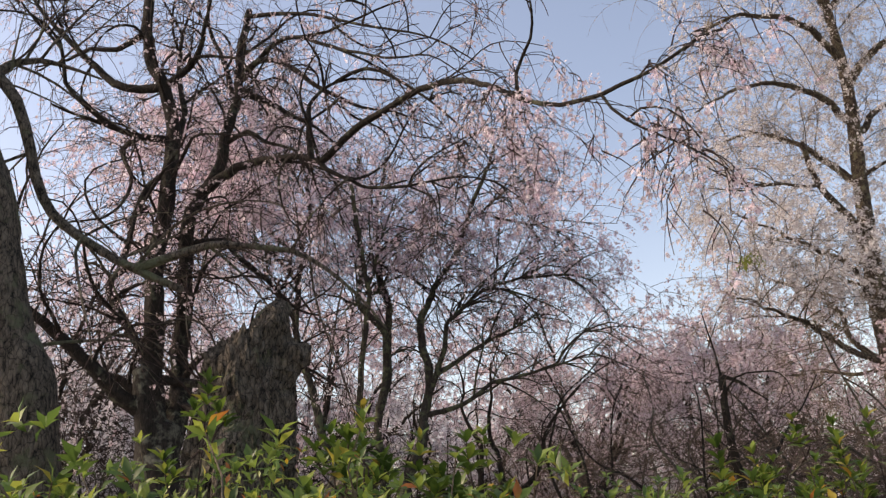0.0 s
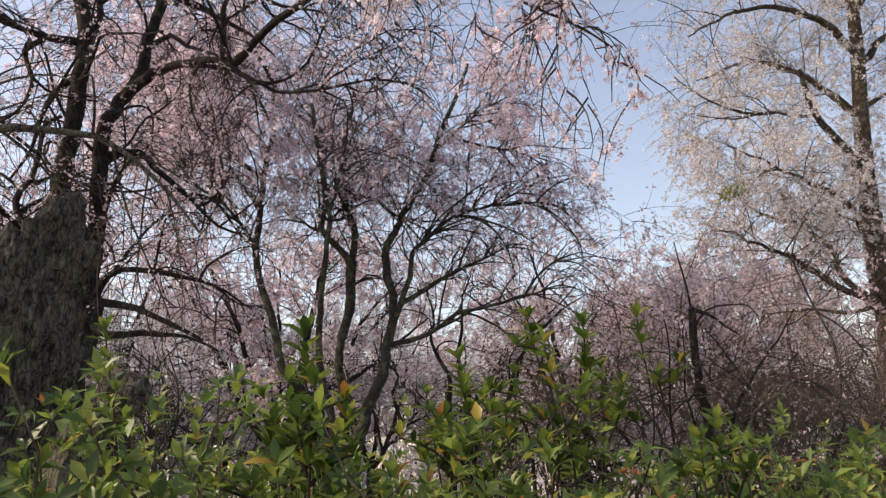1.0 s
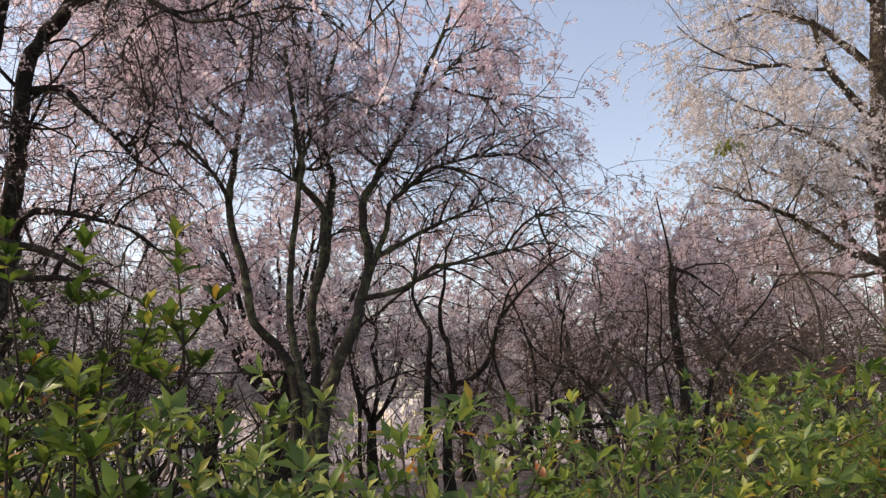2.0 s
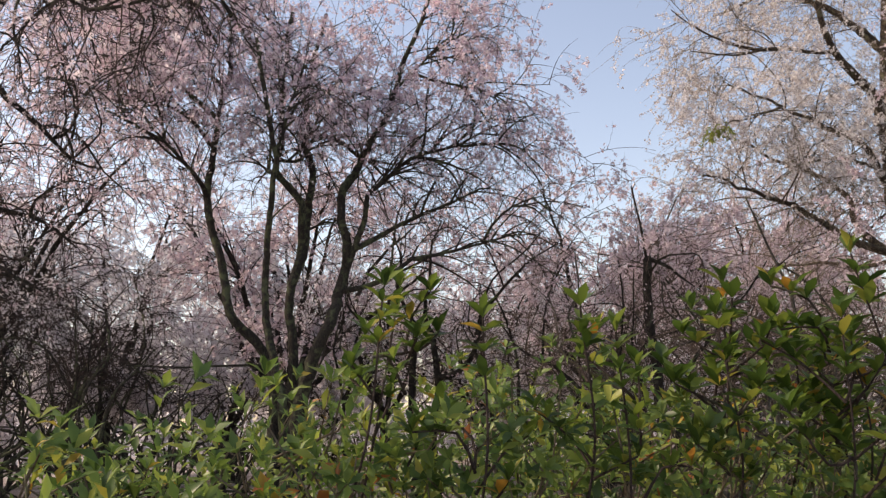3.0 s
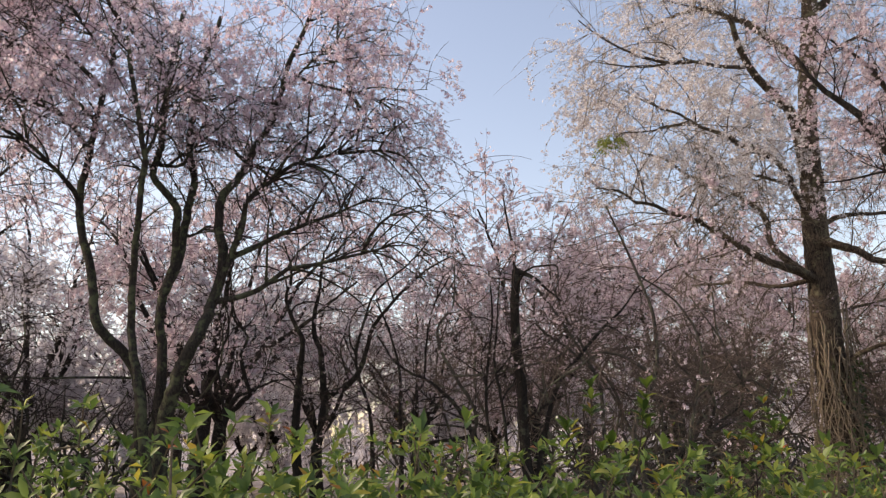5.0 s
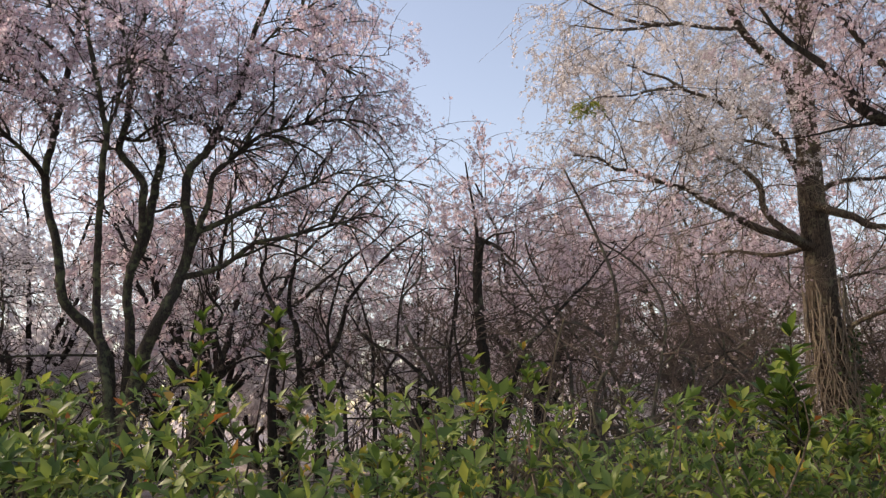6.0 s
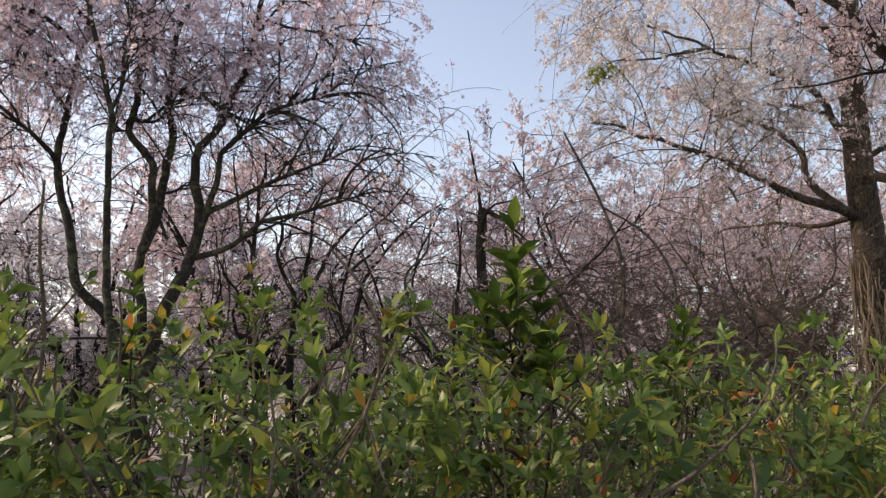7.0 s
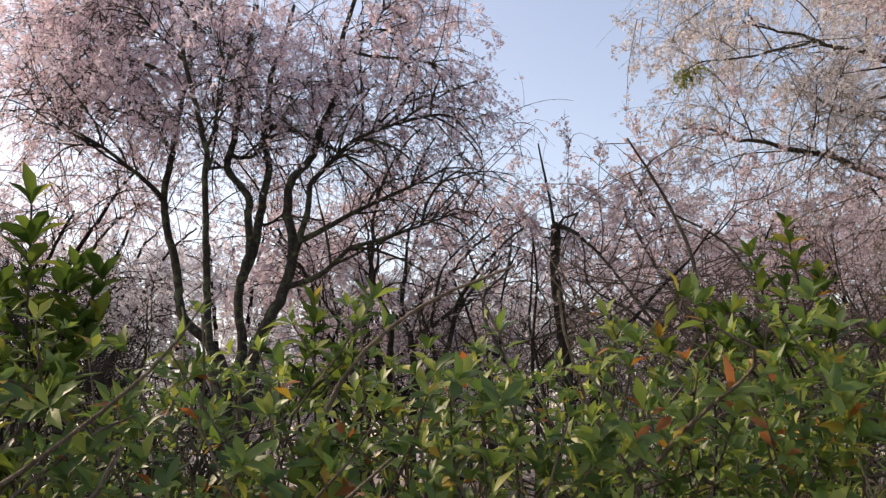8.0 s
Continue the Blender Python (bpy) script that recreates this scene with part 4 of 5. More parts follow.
# ---------------------------------------------------------------- thicket
thicket = Tree("cherry_tree", "low tangled cherry thicket of dark thin stems", "cherry trees", BARK_DARK, TWIG, 17)
limb(thicket, "post", 0.072, 0.057, (5.98, 9.44, -0.10), (5.96, 9.44, 1.25), (5.87, 9.48, 2.28), (5.85, 9.49, 2.99), (5.86, 9.48, 3.78))
limb(thicket, "stem", 0.057, 0.009, (6.03, 9.41, -0.10), (6.05, 9.40, 1.19), (6.36, 9.41, 2.35), (6.65, 9.42, 2.71), (6.93, 9.43, 3.02), (7.30, 9.41, 3.33), (7.75, 9.36, 3.81))
limb(thicket, "stem", 0.066, 0.010, (6.08, 11.12, -0.10), (6.06, 11.13, 1.28), (5.91, 11.25, 1.83), (5.75, 11.37, 2.23), (5.48, 11.53, 2.52), (5.19, 11.71, 2.66), (5.02, 11.83, 2.83), (4.80, 11.97, 3.21))
limb(thicket, "stem", 0.114, 0.011, (4.18, 14.07, -0.10), (4.12, 14.09, 1.36), (4.12, 14.09, 2.55), (4.16, 14.08, 3.30), (4.08, 14.11, 3.63), (3.90, 14.18, 4.07), (3.94, 14.17, 4.46), (3.83, 14.21, 5.06))
limb(thicket, "stem", 0.114, 0.011, (4.39, 13.98, -0.10), (4.40, 13.98, 1.36), (4.50, 13.94, 2.17), (4.50, 13.94, 3.10), (4.33, 14.00, 3.44), (4.43, 13.96, 4.06), (4.47, 13.95, 4.65), (4.65, 13.88, 5.25))
limb(thicket, "stem", 0.057, 0.011, (4.50, 13.94, 2.49), (4.77, 13.73, 2.56), (5.01, 13.55, 2.89), (5.15, 13.40, 3.44), (5.30, 13.25, 3.76), (5.80, 12.95, 4.35), (6.29, 12.66, 4.66))
limb(thicket, "stem", 0.053, 0.011, (5.34, 12.51, -0.10), (5.35, 12.51, 1.27), (5.36, 12.50, 2.29), (5.34, 12.51, 2.81), (5.20, 12.57, 3.34), (5.00, 12.65, 3.88))
limb(thicket, "stem", 0.033, 0.010, (5.96, 11.28, 1.67), (5.37, 11.52, 1.66), (4.70, 11.80, 1.66))
limb(thicket, "stem", 0.036, 0.008, (5.86, 9.48, 3.78), (5.99, 9.32, 3.66), (6.12, 9.16, 3.49), (6.22, 9.01, 3.33))
limb(thicket, "stem", 0.021, 0.009, (5.86, 9.48, 3.72), (5.81, 9.50, 4.09), (5.76, 9.53, 4.47), (5.73, 9.54, 4.78))
limb(thicket, "stem", 0.035, 0.008, (5.58, 9.38, -0.10), (5.59, 9.38, 1.60), (5.55, 9.40, 2.13), (5.47, 9.43, 2.62), (5.51, 9.41, 3.04), (5.57, 9.39, 3.61))
limb(thicket, "stem", 0.037, 0.009, (5.57, 9.93, -0.10), (5.60, 9.92, 1.60), (5.59, 9.92, 2.02), (5.63, 9.90, 2.59), (5.69, 9.88, 3.33), (5.66, 9.89, 3.86))
limb(thicket, "stem", 0.043, 0.010, (5.43, 12.15, -0.10), (5.44, 12.15, 1.28), (5.42, 12.15, 2.27), (5.58, 12.09, 2.52), (5.63, 12.06, 3.21), (5.72, 12.03, 3.69), (5.96, 11.93, 4.17))
limb(thicket, "stem", 0.045, 0.010, (5.04, 12.74, -0.10), (5.02, 12.75, 1.28), (4.92, 12.70, 2.12), (4.73, 12.68, 2.64), (4.67, 12.62, 2.98), (4.77, 12.48, 3.49), (4.91, 12.33, 3.92), (5.35, 12.06, 4.34), (5.58, 11.87, 4.67))
limb(thicket, "stem", 0.048, 0.011, (3.05, 14.53, -0.10), (3.02, 14.54, 1.65), (2.95, 14.57, 2.57), (2.88, 14.60, 3.04), (3.03, 14.54, 3.51), (2.94, 14.58, 4.09))
limb(thicket, "stem", 0.038, 0.011, (2.99, 14.56, 2.01), (3.13, 14.50, 2.38), (3.39, 14.39, 2.51), (3.75, 14.24, 2.69), (4.10, 14.10, 2.71))
limb(thicket, "stem", 0.038, 0.011, (3.32, 14.42, 2.51), (3.22, 14.46, 3.12), (3.35, 14.41, 3.41), (3.07, 14.52, 3.80), (3.09, 14.52, 4.28))
b1, r1 = boughs(thicket, 62, (0.6, 1.9), 10, (-0.02, 0.08), 0.65, 1.6, ("stem", "post"), 0.4, (0.2, 1.0), 0.26)
b2 = sprays(b1, 380, (0.4, 1.3), 7, (0.0, 0.2), 0.5, thicket.rng)
b3 = sprays(b2, 850, (0.2, 0.6), 5, (0.05, 0.3), 0.55, thicket.rng)
dress(thicket, b1, np.maximum(r1 * 1.3, 0.010), b2, b3, 0.006, PETAL_MAUVE, 900, 0.02)


def shrub(seed, x, y, height, width, label, petal, blooms, stems=5, twig=TWIG_PALE, bare=0.45, wood=TWIG_PALE, twigs=1.0):
    """A cherry bush: a few crooked leaning stems from the ground that fork, and dense fine twigs."""
    t = Tree("cherry_bush", label, "cherry bushes", BARK_CLUMP if wood is BARK_DARK else BARK_GREY, twig, seed)
    t.root["category"] = "bush"
    t.root.location = (x, y, 0)
    rng = t.rng
    top = height * 0.76

    def crook(start, way, ln, count, up):
        pts, p, d = [start], start.copy(), unit(way)
        for _ in range(count):
            d = unit(d + rng.normal(0, 0.52, 3) + np.array([0, 0, up + 0.05]))
            p = p + d * ln / count
            if p[2] > top:
                p[2] = top + 0.2 * (p[2] - top)
                d = unit(d * (1, 1, 0.2))
            pts.append(p.copy())
        return pts

    for k in range(stems):
        a = rng.uniform(0, 2 * math.pi)
        out = np.array([math.cos(a), math.sin(a), 0])
        foot = out * rng.uniform(0.1, 0.5) * width + (0, 0, -0.05)
        b = rng.uniform(0, 2 * math.pi)
        pts = crook(foot, np.array([math.cos(b) * 0.5, math.sin(b) * 0.5, 1.0]), height * rng.uniform(0.65, 0.9), 7, 0.08)
        r = rng.uniform(0.026, 0.058)
        limb(t, "stem", r, 0.010, *[tuple(p) for p in pts])
        for j in (2, 4):
            b = rng.uniform(0, 2 * math.pi)
            fork = crook(pts[j], np.array([math.cos(b), math.sin(b), 0.45]), width * rng.uniform(0.35, 0.7), 5, 0.06)
            limb(t, "stem", r * (0.6 if j == 2 else 0.45), 0.007, *[tuple(q) for q in fork])

    def below(paths):
        z = paths[..., 2]
        paths[..., 2] = np.where(z > height, height + 0.25 * (z - height), np.maximum(z, 0.1))
        return paths

    b1, r1 = boughs(t, int(105 * min(1, twigs + 0.1)), (height * 0.10, height * 0.28), 10, (0.0, 0.13), 0.85, height * (0.45 if wood is BARK_DARK else 0.30), ("stem",), 0.22, (0.42, 1.0), 0.20)
    b1 = below(b1)
    b2 = below(sprays(b1, int(400 * twigs), (0.25, 0.95), 7, (-0.02, 0.16), 0.6, rng, wander=0.20))
    b3 = below(sprays(b2, int(1000 * twigs), (0.12, 0.45), 4, (0.0, 0.3), 0.6, rng, wander=0.20))
    dress(t, b1, np.maximum(r1 * 1.2, 0.011 if wood is BARK_DARK else 0.008), b2, b3, 0.0068, petal, blooms, 0.030, lambda p: np.clip((p[:, 2] - height * bare) / (height * 0.30), 0.02, 1), wood, 3)
    return t.root


BUSH = "tangled cherry bush, brown twigs with fading pink blossom"
bush_a = shrub(31, 6.9, 9.9, 5.8, 3.8, BUSH, PETAL_MAUVE, 5200, 7, TWIG_MID, bare=0.47, wood=TWIG_MID, twigs=0.7)
bush_b = shrub(32, 9.2, 10.8, 6.0, 4.0, BUSH, PETAL_MAUVE, 5200, 7, TWIG_MID, bare=0.47, wood=TWIG_MID, twigs=0.7)
bush_c = shrub(33, 8.5, 13.4, 7.2, 4.4, BUSH, PETAL_MAUVE, 5600, 7, TWIG_MID, bare=0.47, wood=TWIG_MID, twigs=0.7)
SPOTS = ((bush_b, 17.4, 13.0, 110, 1.05), (bush_c, 19.0, 15.8, 250, 1.0), (bush_c, 10.6, 19.5, 70, 1.1), (bush_c, 13.2, 19.0, 310, 1.2), (bush_a, 16.8, 14.4, 40, 1.2), (bush_b, 20.5, 20.5, 80, 1.4), (bush_c, 10.4, 17.0, 240, 1.2), (bush_b, 13.4, 15.5, 20, 1.3), (bush_b, 15.6, 12.6, 290, 0.95), (bush_c, 16.4, 10.6, 150, 0.8), (bush_c, 17.5, 16.5, 10, 1.15), (bush_a, 14.8, 18.6, 130, 1.3), (bush_c, 19.5, 13.6, 200, 1.1), (bush_b, 18.4, 20.0, 220, 1.35), (bush_a, 22.0, 17.0, 330, 1.3))
for src, x, y, turn, by in SPOTS:
    copy_thing(src, pose(x, y, 0, 0, 0, turn) @ Matrix.Scale(by, 4))


THIN = "slender cherry with many thin stems and dusky blossom"
thin_a = shrub(34, -0.6, 15.6, 7.0, 3.4, THIN, PETAL_WHITE, 2600, 7, TWIG, 0.45, BARK_DARK, 0.9)
thin_b = shrub(35, -2.6, 17.4, 7.4, 3.8, THIN, PETAL_WHITE, 2600, 7, TWIG, 0.45, BARK_DARK, 0.9)
for src, x, y, turn, by in ((thin_a, -3.6, 14.8, 250, 0.9), (thin_b, -6.4, 16.8, 120, 0.95), (thin_a, -9.4, 18.6, 190, 1.05)):
    copy_thing(src, pose(x, y, 0, 0, 0, turn) @ Matrix.Scale(by, 4))


DARK = "low leafless cherry bush with dark crooked stems"
dark_a = shrub(36, -1.3, 14.4, 4.6, 3.4, DARK, PETAL_MAUVE, 0, 13, TWIG, 0.5, BARK_DARK, 0.45)
dark_b = shrub(37, -4.0, 13.6, 4.2, 3.4, DARK, PETAL_MAUVE, 0, 12, TWIG, 0.5, BARK_DARK, 0.45)
for src, x, y, turn, by in ((dark_a, -6.4, 14.6, 80, 1.0), (dark_b, 1.4, 15.6, 150, 0.95), (dark_a, -2.6, 16.6, 210, 1.15), (dark_b, -5.2, 17.6, 20, 1.3), (dark_a, -8.2, 16.0, 130, 1.2), (dark_b, -0.5, 16.2, 330, 1.15)):
    copy_thing(src, pose(x, y, 0, 0, 0, turn) @ Matrix.Scale(by, 4))


def make_undergrowth():
    rng = np.random.default_rng(61)
    n = 340
    st = np.stack([rng.uniform(6.4, 18.0, n), rng.uniform(8.0, 16.0, n), np.full(n, -0.05)], -1)
    paths = grow(st, rng.normal(0, 0.7, (n, 3)) * np.array([1, 1, 0.2]) + np.array([0, 0, 1.0]), rng.uniform(1.2, 3.4, n), 9, rng.uniform(0.04, 0.22, n), 0.22, rng)
    pile = Pile()
    tubes(pile, paths, full(n, 0.011, rng), full(n, 0.003, rng), 3)
    more = sprays(paths, 800, (0.2, 0.7), 5, (0.0, 0.2), 0.6, rng, wander=0.25)
    tubes(pile, more, full(800, 0.005, rng), full(800, 0.002, rng), 3)
    leaf = Pile()
    spots, ways, _ = along(more, 4000, rng, 0.2)
    spots = spots[spots[:, 2] < 2.5]
    k = len(spots)
    leaves(leaf, spots, rng.normal(0, 1, (k, 3)) + np.array([0, 0, 0.4]), rng.normal(0, 0.3, (k, 3)) + np.array([0, 0, 1.0]), rng.uniform(0.05, 0.10, k), rng.uniform(0.02, 0.045, k), np.ones(k), rng, True)
    tagged(new("bramble_leaf", leaf.mesh("bramble_leaf", LEAF)), "small green leaves on the brambles", "leaf", kind="stuff")
    tagged(new("undergrowth", pile.mesh("undergrowth", TWIG_PALE)), "tangle of arching bare brown brambles and dead stems", "undergrowth", kind="stuff")


make_undergrowth()


def far_tree(seed, x, y, height, label, petal, blooms=1800, bare=0.0, twigs=480, size=0.08):
    """A whole cherry in full blossom seen from afar."""
    t = Tree("cherry_tree", label, "far cherry trees", BARK_DARK, TWIG, seed)
    t.root.location = (x, y, 0)
    rng = t.rng
    limb(t, "trunk", 0.22, 0.15, (0, 0, -0.1), (0.05, 0.04, height * 0.15), (0.1, -0.05, height * 0.3))
    for k in range(8 if twigs > 300 else 5):
        a = k * 2.4 + rng.uniform(-0.3, 0.3)
        c, s = math.cos(a), math.sin(a)
        o, h = height * rng.uniform(0.25, 0.5), height * rng.uniform(0.6, 0.95)
        limb(t, "limb", 0.09, 0.02, (0.1, -0.05, height * 0.27), (0.3 * o * c, 0.3 * o * s, height * 0.42), (0.7 * o * c, 0.7 * o * s, h * 0.85), (o * c, o * s, h))
    b1, r1 = boughs(t, 110, (0.8, height * 0.3), 8, (0.02, 0.14), 0.6, 1.0, ("limb",), 0.3)
    b2 = sprays(b1, twigs, (0.5, 1.6), 5, (0.05, 0.25), 0.55, rng)
    dress(t, b1, r1, b2, None, 0.010, petal, blooms, size, lambda p: np.clip((p[:, 2] - bare * height) / 1.2, 0.03, 1) if bare else np.ones(len(p)), petals=3)
    return t.root


far_tree(53, -3.4, 17.2, 8.6, "weeping cherry with dusky pink blossom behind the clump", PETAL_PINK, 6000, 0.56, 700, 0.034)
FAR = "distant cherry in full pale blossom"
far_a = far_tree(51, -4.0, 27.0, 7.5, FAR, PETAL_WHITE)
far_b = far_tree(52, 17.0, 30.0, 7.0, FAR, PETAL_MAUVE)
for src, x, y, turn, by in ((far_b, 14.5, 25, 170, 1.3), (far_b, 18.5, 23, 80, 1.25), (far_a, 11.0, 27, 200, 0.9), (far_a, 8.0, 28, 130, 0.95), (far_b, 21.5, 24, 250, 1.3), (far_a, -11, 24, 30, 1.05), (far_b, 27, 20, 20, 0.95), (far_b, 16, 38, 120, 1.3), (far_a, 5, 44, 300, 1.2), (far_a, -8.5, 30, 140, 1.35), (far_a, 4.6, 27, 60, 1.15), (far_a, -14, 27, 20, 1.3), (far_a, -0.8, 30, 210, 1.3), (far_b, 3.8, 24.0, 95, 1.3), (far_a, -4.4, 25.0, 280, 1.2)):
    copy_thing(src, pose(x, y, 0, 0, 0, turn) @ Matrix.Scale(by, 4))


low_far = far_tree(54, -9.0, 33.0, 4.4, "low distant cherry smothered in pale blossom", PETAL_WHITE, 1600, 0.0, 220, 0.10)
low_far["category"] = "tree"
for k in range(22):
    copy_thing(low_far, pose(-15 + k * 3.0 + 1.3 * math.sin(k * 2.1), 33 + 4 * math.cos(k * 1.7), 0, 0, 0, k * 77) @ Matrix.Scale(1.2 + 0.2 * math.sin(k * 3.3), 4))



def make_far_wood():
    """A distant belt of blossoming trees along the edge of the grove."""
    rng = np.random.default_rng(67)
    n = 900
    foot = np.stack([rng.uniform(-40, 60, n), rng.uniform(44, 58, n), np.full(n, -0.2)], -1)
    paths = grow(foot, rng.normal(0, 0.25, (n, 3)) + np.array([0, 0, 1.0]), rng.uniform(2.5, 6.5, n), 7, rng.uniform(0.0, 0.1, n), 0.12, rng)
    wood, bloom = Pile(), Pile()
    tubes(wood, paths, full(n, 0.07, rng), full(n, 0.02, rng), 3)
    spots, _, _ = along(paths, 9000, rng, 0.15)
    flowers(bloom, spots + rng.normal(0, 0.55, (9000, 3)) * (1, 1, 0.7), 0.32, rng, 3)
    tagged(new("far_wood", wood.mesh("far_wood", TWIG)), "belt of distant slender cherry stems", "trees", kind="stuff")
    tagged(new("far_blossom", bloom.mesh("far_blossom", PETAL_WHITE)), "pale haze of blossom on the distant trees", "blossom", kind="stuff")


make_far_wood()



# ---------------------------------------------------------------- hedge
TOP_X = (-5, -4, -3.1, -2.6, -2.1, -1.6, -1.3, -0.85, -0.5, -0.2, 0.3, 0.7, 1.0, 1.8, 2.4, 2.8, 3.6, 5.0, 7.0)
TOP_Z = (1.86, 1.86, 1.84, 1.74, 1.67, 1.65, 1.60, 1.60, 1.68, 1.73, 1.70, 1.59, 1.56, 1.52, 1.50, 1.47, 1.44, 1.41, 1.41)


def hedge_top(x, y):
    return float(np.interp(x, TOP_X, TOP_Z)) + 0.05 * noise.noise((x * 2.1, y * 2.1, 7)) + 0.04 * noise.noise((x * 6, y * 6, 2))


def front(x):
    return 1.08 + 0.07 * noise.noise((x * 1.1, 9, 1)) + 0.04 * noise.noise((x * 4.0, 9, 5))


def whorl(pile, tip, axis, count, length, rng, plain=False):
    """A shoot's crown of leaves round its tip."""
    a = np.arange(count) * 2.4 + rng.uniform(0, 6)
    u = unit(np.cross(axis, (0.3, 0.8, 0.1)))
    v = np.cross(axis, u)
    tilt = rng.uniform(0.45, 1.35, count)
    out = np.cos(a)[:, None] * u + np.sin(a)[:, None] * v
    way = axis * np.cos(tilt)[:, None] + out * np.sin(tilt)[:, None]
    base = tip - axis * (rng.uniform(0, 0.045, count) * (np.arange(count) > 4))[:, None]
    ln = length * rng.uniform(0.7, 1.25, count)
    leaves(pile, base, way, axis + 0.001 * u, ln, ln * rng.uniform(0.32, 0.45, count), rng.uniform(0.2, 1.4, count), rng, plain)


def azalea(x0, x1, seed):
    rng = np.random.default_rng(seed)
    root = tagged(new("azalea_bush"), "evergreen azalea hedge bush, green leaves, some yellow and orange", "bush", "hedge bushes")
    leaf, wood = Pile(), Pile()
    shoots = int((x1 - x0) * (1900 if x1 - x0 < 1.5 else 1000))
    paths = []
    for k in range(shoots):
        x = rng.uniform(x0 - 0.06, x1 + 0.06)
        if k % 5 == 0:
            # the leafy front face
            y = front(x) + abs(rng.normal(0, 0.09))
            z = hedge_top(x, y) - 0.02 - 0.62 * rng.uniform(0, 1)
            axis = unit(np.array([rng.normal(0, 0.5), rng.normal(-0.75, 0.35), 0.75]))
        else:
            y = front(x) + 0.04 + (1.0 + 0.45 * noise.noise((x * 0.9, 4, 4)) + 0.2 * noise.noise((x * 3.1, 4, 4))) * rng.uniform(0, 1) ** 1.4
            top = hedge_top(x, y)
            z = top - 0.58 * rng.uniform(0, 1) ** 0.95
            if rng.uniform() < 0.06:
                z = top + rng.uniform(0.0, 0.09)
            axis = unit(np.array([rng.normal(0, 0.4), rng.normal(-0.25, 0.4), 1.0]))
        tip = np.array([x, y, z])
        whorl(leaf, tip, axis, rng.integers(6, 10), rng.uniform(0.021, 0.040), rng, y > 1.12)
        ln = rng.uniform(0.10, 0.24)
        paths.append(np.stack([tip - axis * ln + rng.normal(0, 0.03, 3), tip - axis * ln * 0.5 + rng.normal(0, 0.010, 3), tip]))
    paths = paths[::3]
    tubes(wood, np.array(paths), np.full(len(paths), 0.0026), np.full(len(paths), 0.0014), 3)
    # main stems from the ground, and crossing side stems
    m = int((x1 - x0) * 9)
    st = np.stack([rng.uniform(x0, x1, m), rng.uniform(1.35, 2.0, m), np.full(m, -0.05)], -1)
    tubes(wood, grow(st, rng.normal(0, 0.2, (m, 3)) + np.array([0, 0, 1]), rng.uniform(1.15, 1.45, m), 12, np.full(m, -0.02), 0.10, rng), np.full(m, 0.0075), np.full(m, 0.003), 5)
    m = int((x1 - x0) * 55)
    st = np.stack([rng.uniform(x0, x1, m), rng.uniform(1.05, 1.9, m), rng.uniform(0.9, 1.4, m)], -1)
    tubes(wood, grow(st, rng.normal(0, 0.8, (m, 3)) + np.array([0, 0, 0.7]), rng.uniform(0.2, 0.42, m), 8, np.full(m, -0.03), 0.25, rng), np.full(m, 0.0036), np.full(m, 0.0015), 4)
    part("branchwork", wood, TWIG_PALE, root, kind="stuff")
    part("foliage", leaf, LEAF, root, kind="stuff")


edges = [-6.4, -4.5, -3.3, -2.1, -0.8, 0.5, 1.7, 2.9, 4.1, 5.5, 7.4]
for k in range(len(edges) - 1):
    azalea(edges[k], edges[k + 1], 100 + k)


# ---------------------------------------------------------------- tall sprigs that stand out of the hedge
def leaf_mesh(seed):
    rng = np.random.default_rng(seed)
    pile = Pile()
    one = np.ones(1)
    leaves(pile, np.zeros((1, 3)), np.array([[0.0, 0, 1]]), np.array([[0.0, -1, 0]]), one, one * rng.uniform(0.34, 0.44), one * rng.uniform(0.4, 1.3), rng)
    return pile.mesh("leaf", LEAF_SINGLE)


LEAF_SHAPES = [leaf_mesh(s) for s in range(6)]


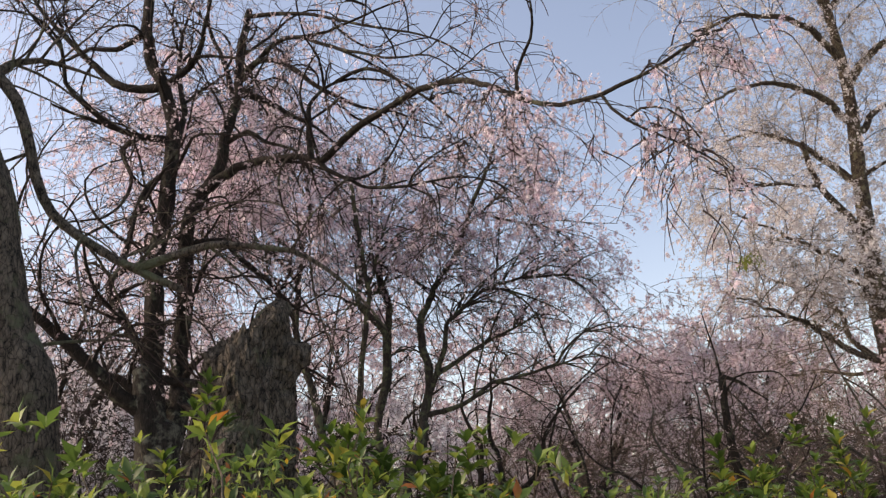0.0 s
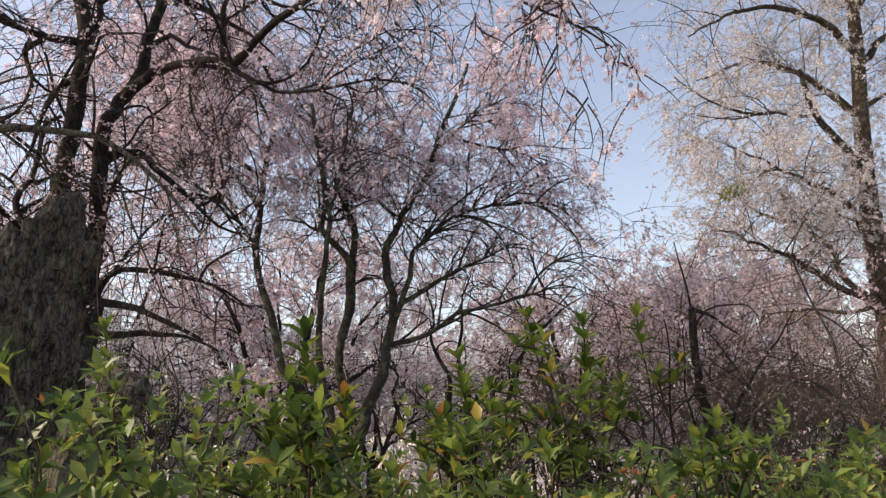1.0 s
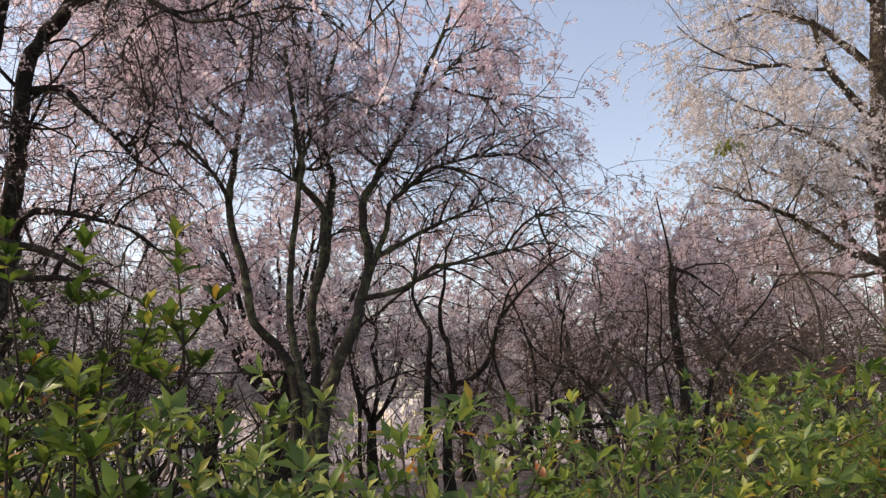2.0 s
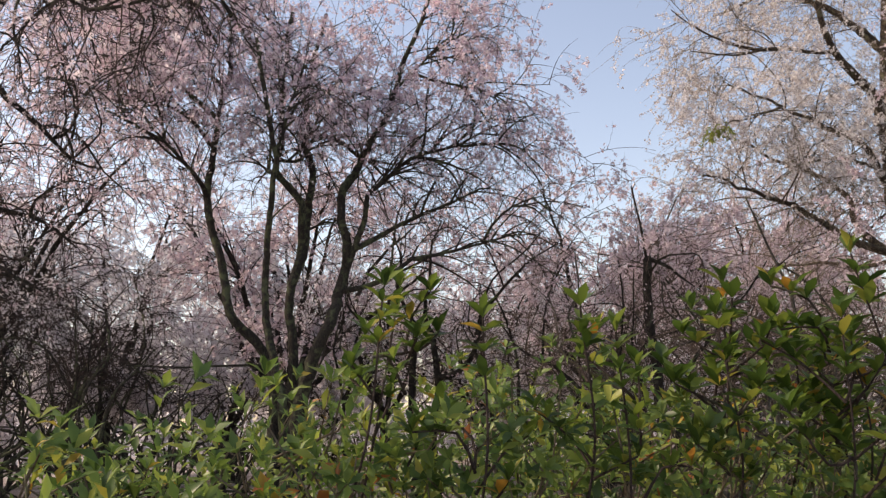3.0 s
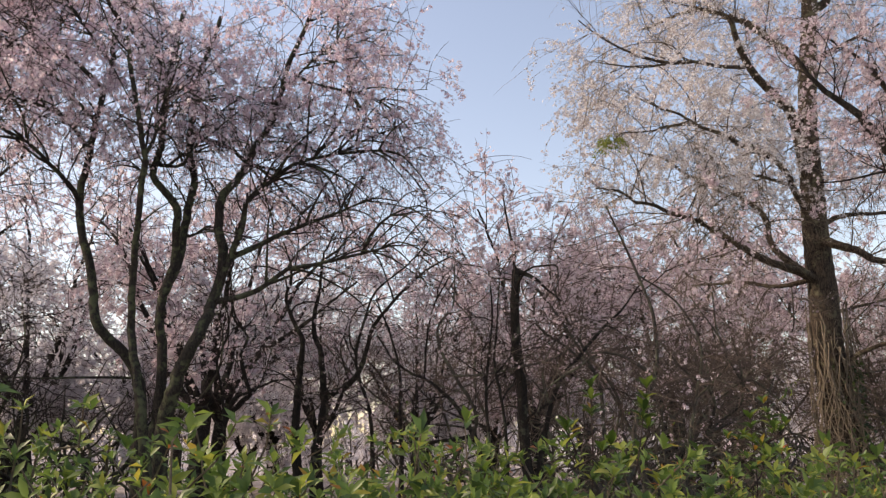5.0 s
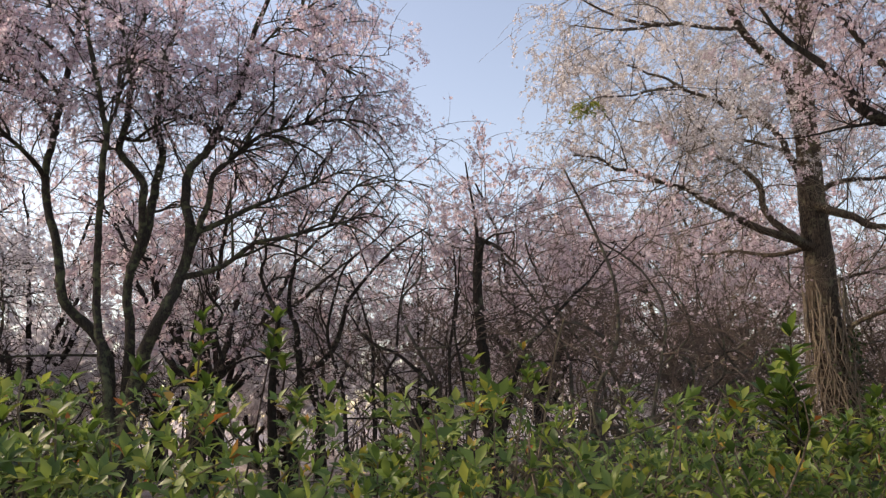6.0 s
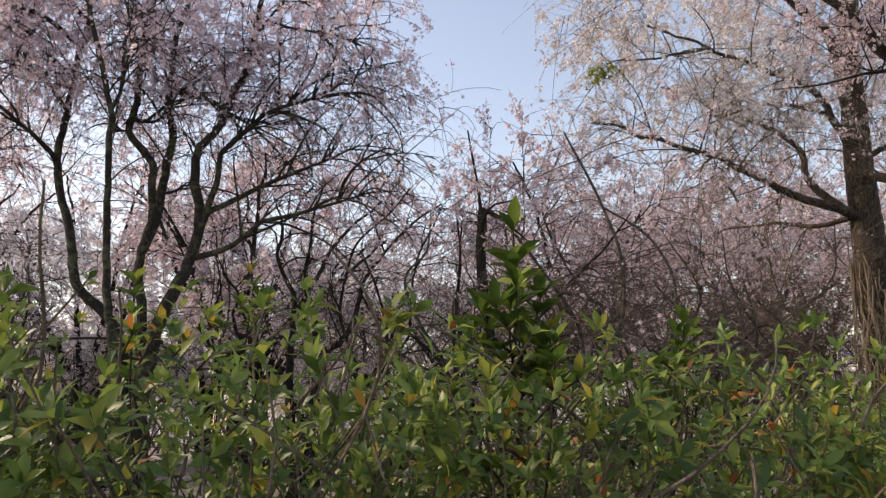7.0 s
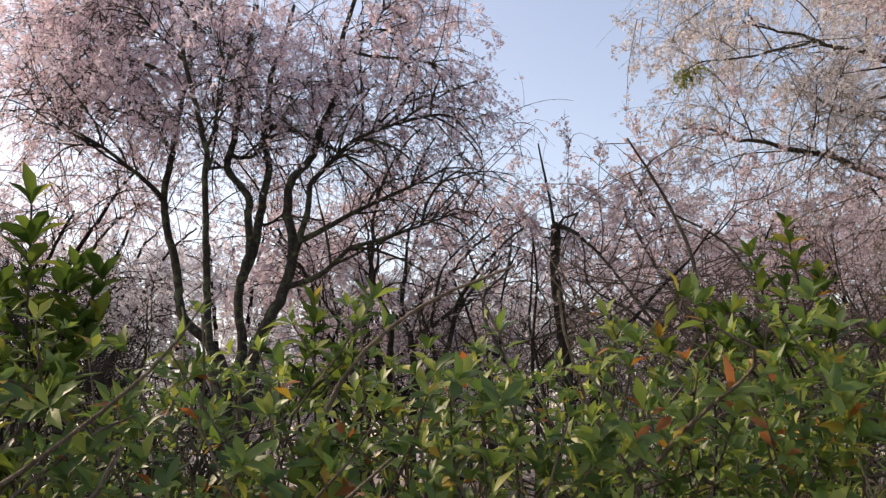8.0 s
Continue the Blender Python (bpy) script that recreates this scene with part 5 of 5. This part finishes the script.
def sprig(x, y, z, tall, wide, seed, size=0.035, sides=4):
    """An upright azalea shoot, leafy along its stems; every leaf is a part."""
    rng = np.random.default_rng(seed)
    root = tagged(new("azalea_sprig"), "upright azalea shoot with dark green leaf whorls", "shoot", "azalea shoots")
    root.location = (x, y, z - tall)
    axes = [(np.array([rng.normal(0, 0.07), 0.22, -0.35]), np.array([rng.normal(0, 0.03), rng.normal(0, 0.02), tall]), 8 if size > 0.05 else 4)]
    for k in range(sides):
        a = k * 1.6 + rng.uniform(0, 1.5)
        foot = np.array([0, 0.04, tall * rng.uniform(-0.7, 0.4)])
        reach = wide * rng.uniform(0.7, 1.7)
        axes.append((foot, foot + np.array([reach * math.cos(a), reach * math.sin(a), tall * rng.uniform(0.2, 0.6)]), int(rng.integers(2, 4))))
    for foot, tip, tiers in axes:
        stems = Pile()
        line = smooth_line([foot, foot * np.array([0.5, 0.12, 0.5]) + tip * 0.5 + rng.normal(0, 0.012, 3), tip], 0.03)
        tubes(stems, line[None], np.array([0.0026]), np.array([0.0016]), 5)
        along_stem = unit(line[-1] - line[-3])
        stem = part("stem", stems, TWIG, root)
        for tier in range(tiers):
            spot = Vector(tip - along_stem * tier * size * rng.uniform(0.55, 0.8))
            for k in range(6):
                a = k * 1.05 + rng.uniform(0, 0.5) + tier
                tilt = rng.uniform(0.35, 0.9) if tier == 0 else rng.uniform(0.65, 1.3)
                d = Vector((math.cos(a) * math.sin(tilt), math.sin(a) * math.sin(tilt), math.cos(tilt)))
                ob = new("leaf", LEAF_SHAPES[int(rng.integers(0, 6))])
                ob.parent = stem
                s = size * rng.uniform(0.75, 1.25)
                side = d.cross(Vector((0, 0, 1))).normalized()
                face = side.cross(d)
                turn = Matrix((side, -face, d)).transposed().to_4x4()
                ob.matrix_basis = Matrix.Translation(spot) @ turn @ pose(0, 0, 0, 0, 0, rng.uniform(-25, 25)) @ Matrix.Scale(s, 4)


TALL_SHOOTS = ((3.12, 1.36, 1.695), (0.29, 1.00, 1.92), (0.35, 1.06, 1.84), (0.19, 1.13, 1.90), (0.12, 1.06, 1.84), (0.52, 0.92, 1.80), (0.25, 0.94, 1.82), (-0.07, 1.02, 1.80), (-0.11, 1.08, 1.84), (-0.30, 1.08, 1.82), (-0.37, 1.17, 1.88), (-0.43, 1.14, 1.87), (0.48, 0.92, 1.78), (0.41, 1.21, 1.84), (2.73, 1.86, 1.71), (2.54, 1.71, 1.66), (1.86, 1.48, 1.72), (2.07, 1.51, 1.72), (-1.85, 1.49, 1.97), (-1.75, 1.45, 1.95), (-1.63, 1.45, 1.97), (-2.62, 1.85, 1.99), (-3.40, 1.61, 2.08), (-3.10, 1.44, 1.99), (-2.41, 1.25, 1.88), (4.16, 1.35, 1.60), (4.45, 1.40, 1.58), (4.20, 1.40, 1.66), (4.07, 1.42, 1.55), (3.47, 1.50, 1.57), (3.56, 1.58, 1.57), (3.40, 1.52, 1.55))
for k, (x, y, z) in enumerate(TALL_SHOOTS):
    if k == 0:
        sprig(x, y, z, 0.27, 0.045, 200, 0.050, 14)
    elif k < 7:
        sprig(x, y, z, 0.17, 0.075, 200 + k, 0.042, 6)
    else:
        sprig(x, y, z, 0.155, 0.06, 200 + k)
spread = np.random.default_rng(77)
for k in range(8):
    x, y = float(spread.choice((-2.45, -2.2, -1.8, -0.45, -0.25, 0.05, 0.3, 0.6))) + spread.uniform(-0.1, 0.1), spread.uniform(1.05, 1.6)
    sprig(x, y, hedge_top(x, y) + spread.uniform(0.05, 0.11), 0.13, 0.06, 240 + k)
for k in range(6):
    x, y = spread.uniform(1.6, 4.8), spread.uniform(1.15, 1.7)
    sprig(x, y, hedge_top(x, y) + spread.uniform(0.03, 0.07), 0.11, 0.05, 260 + k)
# the tall open part of the hedge, and the shoots in front of the stump
for k in range(9):
    sprig(spread.uniform(-2.10, -1.58), spread.uniform(1.2, 1.7), spread.uniform(1.77, 1.91), 0.15, 0.07, 280 + k, 0.036, 5)
for k in range(4):
    sprig(spread.uniform(-3.20, -2.88), spread.uniform(1.3, 1.6), spread.uniform(1.88, 1.99), 0.16, 0.07, 300 + k, 0.042, 5)
